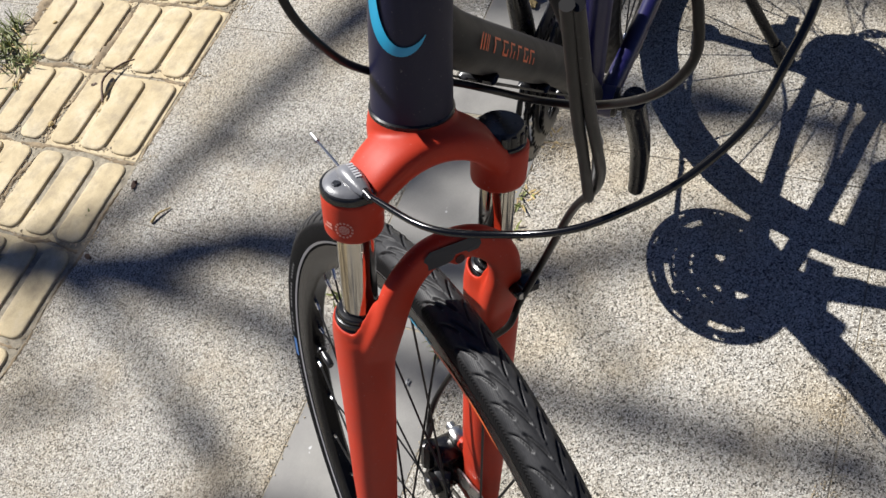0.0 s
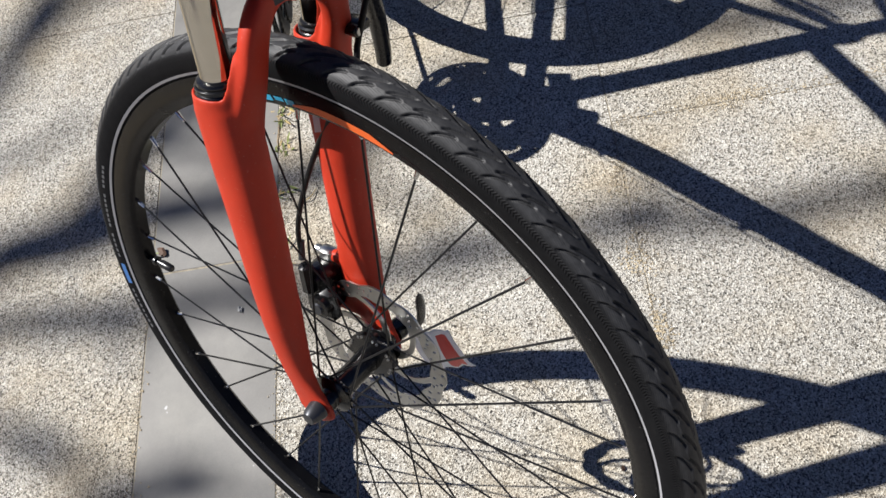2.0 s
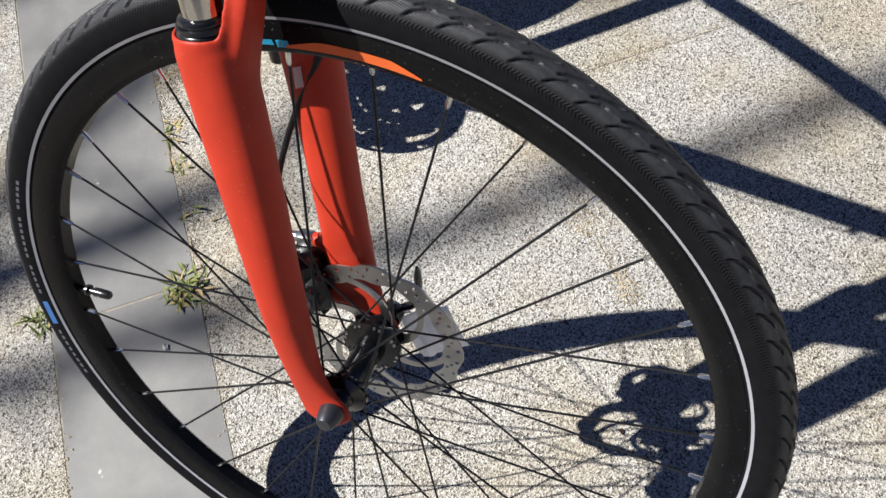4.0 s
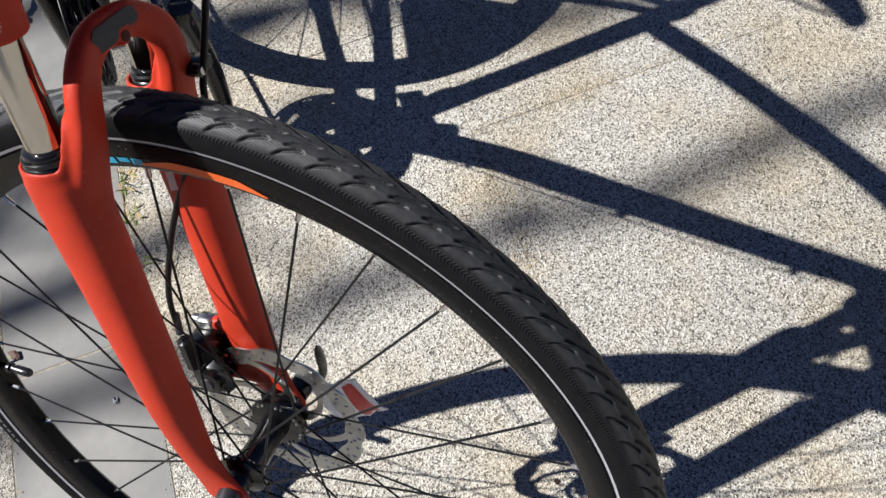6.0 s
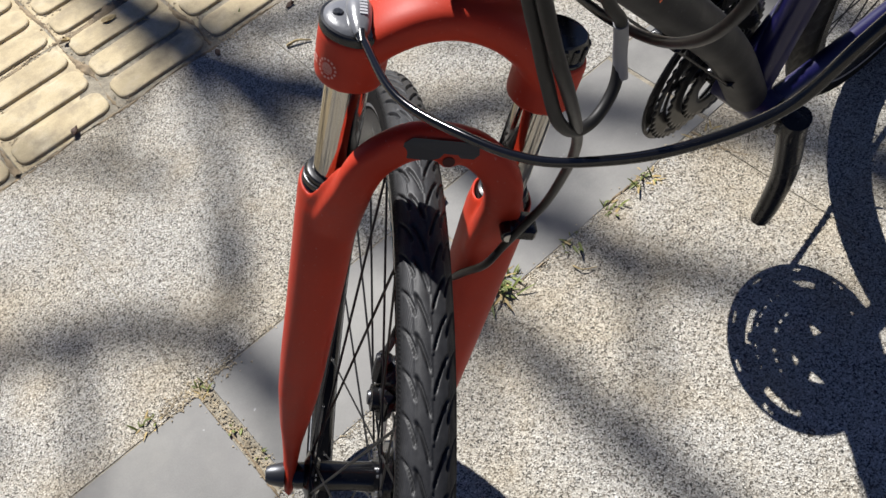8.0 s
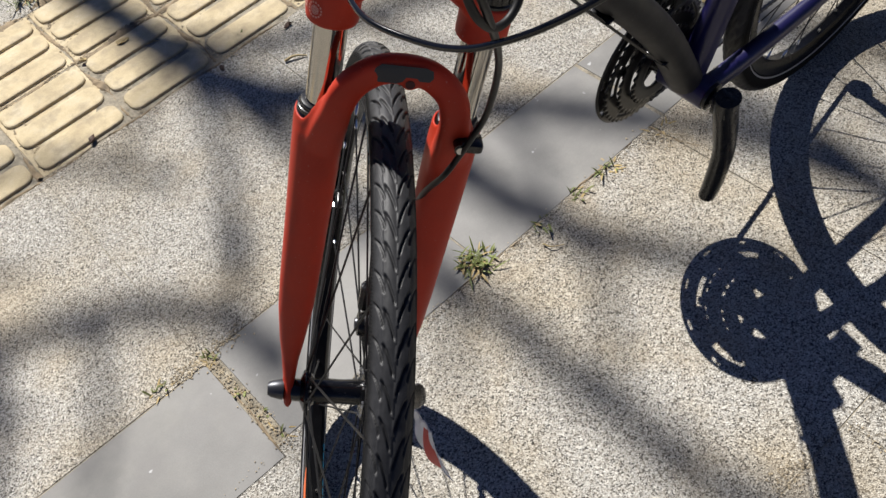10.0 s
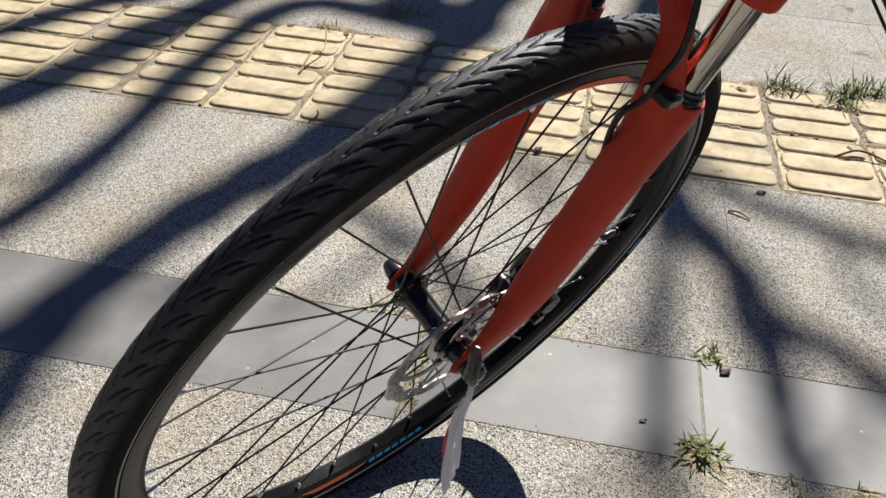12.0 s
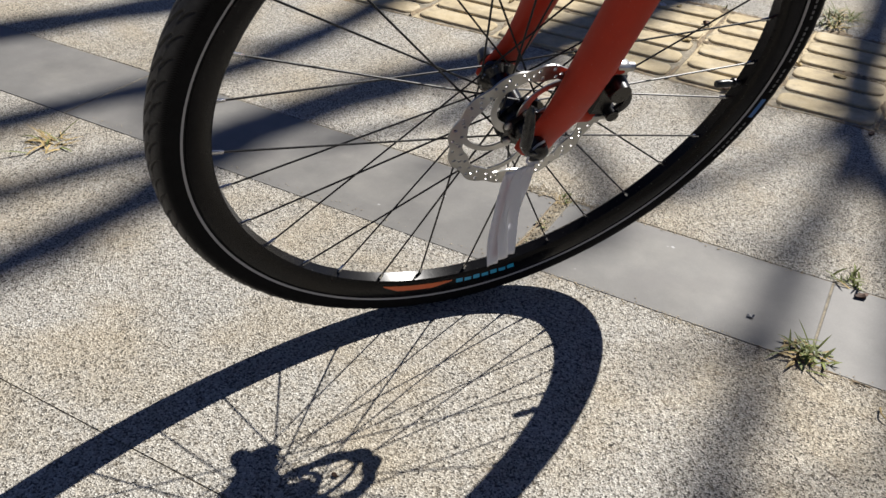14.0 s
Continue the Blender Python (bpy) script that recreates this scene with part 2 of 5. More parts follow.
def loft(rings, closed_ring=True, loop=False, caps=True):
    n = len(rings[0])
    verts = [tuple(p) for r in rings for p in r]
    faces = []
    rows = len(rings) if loop else len(rings) - 1
    for i in range(rows):
        a, b = i * n, ((i + 1) % len(rings)) * n
        for j in range(n if closed_ring else n - 1):
            k = (j + 1) % n
            faces.append((a + j, a + k, b + k, b + j))
    if caps and not loop and closed_ring:
        faces.append(tuple(range(n))[::-1])
        faces.append(tuple(range(len(rings) * n - n, len(rings) * n)))
    return verts, faces


def curve_points(points, count):
    """Catmull-Rom through the points, as count points."""
    p = [Vector(q) for q in points]
    p = [2 * p[0] - p[1]] + p + [2 * p[-1] - p[-2]]
    out = []
    spans = len(p) - 3
    for i in range(count):
        u = i / (count - 1) * spans
        k = min(int(u), spans - 1)
        t = u - k
        a, b, c, d = p[k:k + 4]
        out.append(0.5 * (2 * b + (c - a) * t + (2 * a - 5 * b + 4 * c - d) * t * t + (3 * b - a - 3 * c + d) * t ** 3))
    return out


def tube(points, radius, sides=10, loop=False, caps=True, squash=1.0, up=None):
    """A tube along points; radius one number or one a point."""
    p = [Vector(q) for q in points]
    n = len(p)
    rad = radius if isinstance(radius, (list, tuple)) else [radius] * n
    rings, side = [], None
    for i in range(n):
        a, b = (p[(i - 1) % n], p[(i + 1) % n]) if loop else (p[max(i - 1, 0)], p[min(i + 1, n - 1)])
        t = (b - a).normalized()
        if side is None:
            ref = Vector(up) if up else (Vector((0, 0, 1)) if abs(t.z) < 0.9 else Vector((1, 0, 0)))
            side = t.cross(ref).normalized()
        side = (side - t * side.dot(t)).normalized()
        other = t.cross(side)
        rings.append([p[i] + rad[i] * (math.cos(g) * side + squash * math.sin(g) * other) for g in (2 * math.pi * j / sides for j in range(sides))])
    return loft(rings, True, loop, caps)


def lathe(profile, segments=48, axis="y", loop=False, caps=True):
    """profile rows (radius, along); turned about the axis."""
    rings = []
    for r, h in profile:
        ring = []
        for j in range(segments):
            g = 2 * math.pi * j / segments
            c, s = r * math.cos(g), r * math.sin(g)
            ring.append({"y": (c, h, s), "z": (c, s, h), "x": (h, c, s)}[axis])
        rings.append(ring)
    return loft(rings, True, loop, caps)


def box(cx, cy, cz, sx, sy, sz, bevel=0.0):
    """A box with its edges taken off."""
    b = min(bevel, sx / 2.01, sy / 2.01, sz / 2.01)
    rings = []
    for z, inset in ((-sz / 2, b), (-sz / 2 + b, 0), (sz / 2 - b, 0), (sz / 2, b)) if b else ((-sz / 2, 0), (sz / 2, 0)):
        hx, hy = sx / 2 - inset, sy / 2 - inset
        c = max(b - inset * 0.0, 0.0) if b else 0.0
        pts = [(hx - c, -hy), (hx, -hy + c), (hx, hy - c), (hx - c, hy), (-hx + c, hy), (-hx, hy - c), (-hx, -hy + c), (-hx + c, -hy)] if b else [(hx, -hy), (hx, hy), (-hx, hy), (-hx, -hy)]
        rings.append([(cx + x, cy + y, cz + z) for x, y in pts])
    return loft(rings)


def moved(geo, m):
    return [m @ Vector(v) for v in geo[0]], geo[1]


def remeshed(ob, size, rounds=6):
    r = ob.modifiers.new("remesh", "REMESH")
    r.mode, r.voxel_size, r.use_smooth_shade = "VOXEL", size, True
    s = ob.modifiers.new("smooth", "SMOOTH")
    s.factor, s.iterations = 0.5, rounds
    return ob

# ---- ground ----
TURN = Matrix.Rotation(radians(2.4), 4, "Z")
ground = tagged(put("ground", [(-300, -300, -0.004), (300, -300, -0.004), (300, 300, -0.004), (-300, 300, -0.004)], [(0, 1, 2, 3)], AGGREGATE, smooth=False),
                "pale washed concrete plaza ground", "ground", kind="structure")
bed = tagged(put("joint_bed", [(-2.7, -3.05, -0.0011), (2.5, -3.05, -0.0011), (2.5, 3.4, -0.0011), (-2.7, 3.4, -0.0011)], [(0, 1, 2, 3)], SOIL, at=TURN, smooth=False),
             "sandy soil in the paving joints", "soil", kind="structure")

# ---- bicycle ----
# Fork axes: forward, left, up along the legs, from the front axle.
AXLE = Vector((-0.32826, -0.24707, 0.32905))
LEFT = Vector((0.7586, -0.54844, -0.35177)).normalized()
UPR = (Vector((0, 0, 1)) - LEFT.z * LEFT).normalized()
AHEAD = LEFT.cross(UPR)


def wheel_axes(trail, sway=0.0):
    """Forward, left and up from the axle, tipped back by an angle and swayed a little to the left."""
    up = (-math.sin(trail) * AHEAD + math.cos(trail) * UPR + sway * LEFT).normalized()
    left = (LEFT - up * LEFT.dot(up)).normalized()
    m = Matrix((left.cross(up), left, up)).transposed().to_4x4()
    m.translation = AXLE
    return m


WHEEL = wheel_axes(radians(8.63))
FORK = wheel_axes(radians(7.3), 0.006)
# Frame axes: forward, left, up, from the rear tyre's contact.
HEAD, LEAN = radians(183.852), radians(7.956)
BX = Vector((math.cos(HEAD), math.sin(HEAD), 0))
BL = Vector((-math.sin(HEAD), math.cos(HEAD), 0))
BIKE = Matrix((BX, BL * math.cos(LEAN) - Vector((0, 0, math.sin(LEAN))), BL * math.sin(LEAN) + Vector((0, 0, math.cos(LEAN))))).transposed().to_4x4()
BIKE.translation = (0.7125, -0.1031, 0)

bicycle = thing("bicycle", BIKE, "trekking bicycle with red suspension fork and navy frame", "bicycle")
RIM_R, TYRE_R, TUBE_R = 0.2950, 0.3512, 0.0160
SX = -0.027  # steering axis behind the axle
LY = 0.0545  # legs to either side


PITCH = 2 * math.pi * TYRE_R / 93


# Grooves on one side of the tread, as (along in steps, from the middle in metres).
GROOVES = (((0.00, 0.0008), (0.35, 0.0030), (0.75, 0.0064), (1.02, 0.0100)),
           ((0.38, 0.0090), (0.66, 0.0104), (1.00, 0.0142), (1.24, 0.0192)))


def tread(along, arc):
    """Depth of the tread at a place along the tyre, in steps: thin slanted grooves, half a step apart on the two sides."""
    a, deep = abs(arc), 0.0
    for line in GROOVES:
        for k, ((u0, a0), (u1, a1)) in enumerate(zip(line, line[1:])):
            for turn in (-1, 0, 1):
                x = (along + (0.5 if arc > 0 else 0.0)) % 1.0 + turn
                px, py, dx, dy = (x - u0) * PITCH, a - a0, (u1 - u0) * PITCH, a1 - a0
                t = max(0.0, min(1.0, (px * dx + py * dy) / (dx * dx + dy * dy)))
                away = math.hypot(px - t * dx, py - t * dy)
                run = (k + t) / (len(line) - 1)
                deep = max(deep, min(1.0, max(0.0, (0.00092 - away) / 0.00040 + 0.5)) * min(1.0, 6 * run, 6 * (1 - run)))
    line = GROOVES[0] if a < 0.0095 else GROOVES[1]
    mark = line[0][0]
    for (u0, a0), (u1, a1) in zip(line, line[1:]):
        if a0 <= a <= a1:
            mark = u0 + (u1 - u0) * (a - a0) / (a1 - a0)
    slope = (along + (0.5 if arc > 0 else 0.0) - mark) % 1.0
    return max(0.0025 * deep, 0.0010 * slope * min(1.0, max(0.0, (0.0202 - a) / 0.002), abs(a - 0.0095) / 0.0014))


def tyre_mesh(along_n, across_n, treaded=True):
    """Rows about the wheel; points lie closer on the tread than on the sidewalls."""
    centre = TYRE_R - TUBE_R
    wall = max(5, across_n // 7)
    angles = [-2.548 + (2.548 - 1.26) * i / wall for i in range(wall)]
    inner = across_n - 2 * wall
    angles += [-1.26 + 2.52 * i / (inner - 1) for i in range(inner)]
    angles += [1.26 + (2.548 - 1.26) * (i + 1) / wall for i in range(wall)]
    rings, uv = [], []
    step = along_n // 93
    depth = [[tread(i / step, q * TUBE_R) if treaded and abs(q) < 1.26 else 0.0 for q in angles] for i in range(step)]
    for i in range(along_n):
        g = 2 * math.pi * i / along_n
        ring = []
        for j, q in enumerate(angles):
            rr = TUBE_R - depth[i % step][j]
            if abs(q) <= math.pi / 2:
                r, y = centre + rr * math.cos(q), rr * math.sin(q)
            else:
                low = (abs(q) - math.pi / 2) / 0.977
                r, y = centre - 0.0175 * low, math.copysign(TUBE_R - 0.0045 * low * low, q)
            ring.append((r * math.cos(g), y, r * math.sin(g)))
            uv.append((g * TYRE_R, 0.06 + q * TUBE_R))
        rings.append(ring)
    return loft(rings, False, True, False), uv


def rim_mesh(n=160):
    prof = [(RIM_R, -0.0065), (RIM_R, 0.0065), (0.299, 0.0098), (0.308, 0.0122), (0.3185, 0.0125), (0.3185, 0.0105), (0.311, 0.0095), (0.309, 0.0), (0.311, -0.0095), (0.3185, -0.0105), (0.3185, -0.0125), (0.308, -0.0122), (0.299, -0.0098)]
    rings = [[(r * math.cos(g), y, r * math.sin(g)) for r, y in prof] for g in (2 * math.pi * i / n for i in range(n))]
    return loft(rings, True, True, False)


def arc_strip(r0, r1, y0, y1, a0, a1, n):
    """A strip that follows the wheel between two angles, in degrees."""
    verts, faces = [], []
    for i in range(n + 1):
        g = radians(a0 + (a1 - a0) * i / n)
        for r, y in ((r0, y0), (r1, y1)):
            verts.append((r * math.cos(g), y, r * math.sin(g)))
    for i in range(n):
        faces.append((2 * i, 2 * i + 1, 2 * i + 3, 2 * i + 2))
    return verts, faces


def spoke_pair(flange_y, flange_r, phase, back):
    """From the hub flange to the rim, three times crossed."""
    hub = phase + radians(back)
    a = Vector((flange_r * math.cos(hub), flange_y, flange_r * math.sin(hub)))
    y = 0.0022 if flange_y > 0 else -0.0022
    b = Vector(((RIM_R + 0.002) * math.cos(phase), y, (RIM_R + 0.002) * math.sin(phase)))
    return a, b


def wheel(name, at, label, n_along, n_across, spoke_phase, widths, rotor_y, hub_profile, treaded=True):
    rim = put(name, *rim_mesh(), RIM_BLACK, bicycle, at, label)
    skin, skin_uv = tyre_mesh(n_along, n_across, treaded)
    put("tyre", *skin, RUBBER, rim, at, "black rubber tyre with slanted tread grooves", uv=skin_uv)
    for s in (1, -1):
        put("reflective_stripe", *arc_strip(0.3209, 0.3233, s * 0.01325, s * 0.01425, 0, 360, 180), REFLECT, rim, at, "pale grey reflective stripe")
    put("hub", *lathe(hub_profile, 32), HUB_BLACK, rim, at, "glossy black alloy hub")
    for i in range(32):
        left = i % 2 == 0
        phase = radians(spoke_phase + 11.25 * i)
        a, b = spoke_pair(widths[0] if left else -widths[1], widths[2] if left else widths[3], phase, 62 if ((i // 2) % 2 == 1) != left else -62)
        put("spoke", *tube([a, b], 0.00105, 6), SPOKE, rim, at)
        d = (a - b).normalized()
        out = 0.0025 if left else -0.0025
        put("spoke_head", *tube([a - Vector((0, out * 1.6, 0)), a + Vector((0, out * 0.4, 0)), a + Vector((0, out, 0))], [0.0012, 0.0021, 0.0008], 8), STEEL, rim, at)
        put("nipple", *tube([b, b + d * 0.011, b + d * 0.013], [0.0021, 0.0019, 0.0012], 8), NIPPLE, rim, at)
    return rim


def rotor_mesh(radius=0.080, y=0.0):
    """A brake disc: waved rim pierced by rows of holes, six swept arms, a bolt ring."""
    n, rows = 288, 9
    verts, faces = [], []
    for i in range(n):
        g = 2 * math.pi * i / n
        for j in range(rows):
            inner = 0.0630 + 0.0016 * math.sin(12 * g)
            outer = radius + 0.0008 - 0.0034 * abs(math.sin(6 * g + 0.5)) ** 3
            r = inner + (outer - inner) * j / (rows - 1)
            verts.append((r * math.cos(g), y, r * math.sin(g)))
    for i in range(n):
        for j in range(rows - 1):
            k = i % 9
            hole = (j in (1, 2) and k in (1, 2)) or (j in (3, 4) and k in (4, 5) and i % 18 < 9) or (j in (5, 6) and k in (7, 8))
            if not hole:
                a, b = i * rows + j, ((i + 1) % n) * rows + j
                faces.append((a, a + 1, b + 1, b))
    # the holes' corners drawn in, so that they are round
    for i in range(n):
        k = i % 9
        for j, first in ((1, 1), (5, 7), (3, 4)):
            if k == first and not (j == 3 and i % 18 >= 9):
                mid = Vector(verts[(i + 1) % n * rows + j + 1])
                for di, dj in ((0, 0), (2, 0), (0, 2), (2, 2)):
                    q = (i + di) % n * rows + j + dj
                    verts[q] = tuple(mid + (Vector(verts[q]) - mid) * 0.74)
    return verts, faces


def rotor_arm_mesh(q, y):
    """A swept arm from the bolt ring to the braking track."""
    left, right = [], []
    for t in range(11):
        u = t / 10
        r = 0.0215 + 0.0435 * u
        g = q * math.pi / 3 + 0.85 * u ** 1.3
        w = 0.0040 + 0.0022 * (2 * u - 1) ** 2
        for side, s in ((left, -1), (right, 1)):
            gg = g + s * w / r
            side.append((r * math.cos(gg), y, r * math.sin(gg)))
    return left + right, [(t, t + 1, t + 12, t + 11) for t in range(10)]


def thick(ob, depth):
    s = ob.modifiers.new("solid", "SOLIDIFY")
    s.thickness, s.offset = depth, 0.0
    return ob


front_hub = [(0.0, -0.052), (0.009, -0.052), (0.0115, -0.047), (0.0115, -0.041), (0.021, -0.037), (0.021, -0.033), (0.0135, -0.027), (0.0125, 0.0), (0.0135, 0.0195), (0.027, 0.0212), (0.027, 0.026), (0.0215, 0.027), (0.0215, 0.034), (0.012, 0.036), (0.0115, 0.048), (0.009, 0.052), (0.0, 0.052)]
front_wheel = wheel("front_wheel", WHEEL, "black double-wall rim of the front wheel", 93 * 28, 92, 11.21, (0.0235, 0.035, 0.0245, 0.0185), 0.035, front_hub)


def brake_rotor(at, y):
    rotor = thick(put("brake_rotor", *rotor_mesh(0.080, y), STEEL, bicycle, at, "silver drilled brake disc", smooth=False), 0.0018)
    ring = [[(r * math.cos(2 * math.pi * i / 48), y, r * math.sin(2 * math.pi * i / 48)) for r in (0.0150, 0.0215 + 0.0052 * abs(math.cos(math.pi * (i - 1.5) / 8)) ** 2)] for i in range(48)]
    thick(put("rotor_carrier", *loft(ring, False, True, False), BLACK, rotor, at, smooth=False), 0.0019)
    for i in range(6):
        thick(put("rotor_arm", *rotor_arm_mesh(i, y), STEEL, rotor, at, smooth=False), 0.0017)
        g = i * math.pi / 3 + 0.2
        put("rotor_bolt", *moved(lathe([(0.0, 0.0), (0.0042, 0.0), (0.0042, 0.002), (0.0025, 0.003), (0.0, 0.003)], 10), Matrix.Translation((0.0215 * math.cos(g), y + 0.001, 0.0215 * math.sin(g)))), STEEL, rotor, at)


brake_rotor(WHEEL, 0.0365)
# valve between two spokes
vg = radians(174.95)
vd = Vector((math.cos(vg), 0, math.sin(vg)))
put("valve", *joined(tube([vd * 0.298, vd * 0.276], 0.0032, 10), tube([vd * 0.287, vd * 0.2845], 0.0055, 12), tube([vd * 0.278, vd * 0.270, vd * 0.262, vd * 0.2605], [0.0046, 0.0046, 0.0042, 0.003], 12)), ALLOY_BLACK, front_wheel, WHEEL, "black valve with dust cap")
# rim decals: orange wedges, cyan lettering as plain strokes
for orange, letters, side in ((-98.0, -114, 1), (80.5, 64, 1), (-108, -91, -1), (71, 88.5, -1)):
    v, faces = arc_strip(0.3005, 0.3080, side * 0.0108, side * 0.0126, orange, orange + 18, 18)
    for k in range(19):
        trim = max(0.0, 0.75 - (k if side > 0 else 18 - k) * 0.16, 0.8 - (18 - k if side > 0 else k) * 0.2)
        v[2 * k + 1] = tuple(Vector(v[2 * k + 1]).lerp(Vector(v[2 * k]), min(0.9, trim)))
    put("rim_decal", v, faces, ORANGE, front_wheel, WHEEL, "orange wedge decal")
    for k in range(7):
        a = letters + k * 2.2
        put("rim_lettering", *arc_strip(0.3005 + 0.0015 * (k % 2), 0.3065, side * 0.0107, side * 0.0124, a, a + 1.7, 3), CYAN, front_wheel, WHEEL, "cyan lettering strokes")
# tyre sidewall print: plain strokes and one blue flash
for side in (1, -1):
    put("sidewall_flash", *arc_strip(0.3275, 0.3330, side * 0.0154, side * 0.0163, 177.5, 182.5, 6), SIDE_BLUE, front_wheel, WHEEL, "blue sidewall flash")
    for first, count, gaps in ((151.0, 19, (5, 13)), (184.0, 8, ())):
        for k in range(count):
            if k in gaps:
                continue
            a = first + k * 1.32
            put("sidewall_print", *arc_strip(0.3292, 0.3317, side * 0.0158, side * 0.0163, a, a + 0.85, 2), SIDE_PRINT, front_wheel, WHEEL)


# --- suspension fork ---
def oval(cx, cy, z, rx, ry, n=24, power=2.4):
    out = []
    for i in range(n):
        g = 2 * math.pi * i / n
        c, s = math.cos(g), math.sin(g)
        out.append((cx + rx * math.copysign(abs(c) ** (2 / power), c), cy + ry * math.copysign(abs(s) ** (2 / power), s), z))
    return out


def leg_mesh(side):
    rows = [(-0.022, -0.008, 0.0520, 0.010, 0.0040), (-0.012, -0.0075, 0.0522, 0.0222, 0.0052), (0.000, -0.009, 0.0525, 0.0222, 0.0056), (0.016, -0.015, 0.0530, 0.0180, 0.0068), (0.035, -0.0195, 0.0535, 0.0160, 0.0090), (0.060, -0.0217, 0.0538, 0.0158, 0.0125),
            (0.100, -0.0235, 0.0540, 0.0172, 0.0163), (0.140, -0.0245, 0.0540, 0.0185, 0.0178), (0.210, -0.0250, 0.0540, 0.0212, 0.0188), (0.273, -0.0260, 0.0540, 0.0232, 0.0200), (0.300, -0.0265, 0.0542, 0.0232, 0.0203), (0.320, SX, LY, 0.0226, 0.0203)]
    more = {0.016: 0.003, 0.035: 0.006, 0.060: 0.006, 0.100: 0.004, 0.140: 0.002} if side > 0 else {}
    return loft([oval(cx - 0.3 * more.get(z, 0.0), cy * side, z, rx + more.get(z, 0.0), ry) for z, cx, cy, rx, ry in rows])


def cup_mesh(side):
    """The wall round the wiper seal: low all round, rising to the bridge in front."""
    rings = []
    for lift, out in ((0.0, 1.0), (1.0, 1.0), (1.02, 0.93), (1.0, 0.86), (0.0, 0.82)):
        ring = []
        for k in range(32):
            g = 2 * math.pi * k / 32
            c, s = math.cos(g), math.sin(g)
            rise = 0.031 * max(0.0, (c * 0.97 - s * side * 0.24 - 0.55) / 0.45) ** 1.2
            ring.append((SX + 0.0226 * out * c, LY * side + 0.0203 * out * s, 0.316 + lift * (0.0152 + rise)))
        rings.append(ring)
    return loft(rings, True, False, False)


def arch_mesh():
    """A bridge of rounded rectangular section over the tyre: flat in front, springing from the legs' inner fronts."""
    half = [(-0.025, 0.0525, 0.258), (-0.0170, 0.0510, 0.300), (-0.0035, 0.0462, 0.345), (0.0008, 0.0386, 0.3745), (-0.0020, 0.0205, 0.3895), (-0.0035, 0.0, 0.3925)]
    path = curve_points(half + [(x, -y, z) for x, y, z in reversed(half[:-1])], 61)
    rings = []
    for i, c in enumerate(path):
        t = path[min(i + 1, 60)] - path[max(i - 1, 0)]
        out = Vector((0, t.z, -t.y)).normalized()
        mid = math.sin(math.pi * i / 60)
        tall, deep = 0.0130 + 0.0032 * math.sin(math.pi * min(1.0, mid * 1.6)) - 0.0015 * mid, 0.0135 - 0.0055 * min(1.0, mid * 1.5)
        c = c + Vector((0.0080 * min(1.0, mid * 1.5) - 0.0060 * mid, 0, 0))
        ring = []
        for k in range(20):
            g = 2 * math.pi * k / 20
            cg, sg = math.cos(g), math.sin(g)
            ring.append(c + out * tall * math.copysign(abs(cg) ** 0.62, cg) + Vector((deep * math.copysign(abs(sg) ** 0.62, sg), 0, 0)))
        rings.append(ring)
    return loft(rings)


mount = joined(box(-0.048, 0.049, 0.088, 0.040, 0.012, 0.013, 0.003), box(-0.042, 0.049, 0.028, 0.040, 0.012, 0.015, 0.003), box(-0.036, 0.050, 0.058, 0.022, 0.012, 0.066, 0.004))
lowers = put("lower_fork_casting", *joined(leg_mesh(1), leg_mesh(-1), cup_mesh(1), cup_mesh(-1), arch_mesh(), mount, tube([(-0.002, 0.0045, 0.3855), (0.0078, 0.0045, 0.3855)], 0.0066, 16)), RED, bicycle, FORK, "matte red cast fork lowers with bridge")
remeshed(lowers, 0.0018, 18)
HX = -0.049  # head tube axis behind the axle


def crown_arm_mesh():
    """A deep bridge from socket to socket, arched underneath."""
    half = [(SX, 0.0545, 0.423), (SX, 0.0490, 0.4335), (-0.0285, 0.0370, 0.4472), (-0.0305, 0.0200, 0.4572), (-0.0320, 0.0, 0.4605)]
    path = curve_points(half + [(x, -y, z) for x, y, z in reversed(half[:-1])], 49)
    rings = []
    for i, c in enumerate(path):
        t = path[min(i + 1, 48)] - path[max(i - 1, 0)]
        out = Vector((0, t.z, -t.y)).normalized()
        mid = math.sin(math.pi * i / 48)
        tall, deep = 0.0095 + 0.0030 * mid, 0.0165 + 0.0075 * mid
        ring = []
        for k in range(20):
            g = 2 * math.pi * k / 20
            cg, sg = math.cos(g), math.sin(g)
            ring.append(c + out * tall * math.copysign(abs(cg) ** 0.7, cg) + Vector((deep * math.copysign(abs(sg) ** 0.8, sg), 0, 0)))
        rings.append(ring)
    return loft(rings)


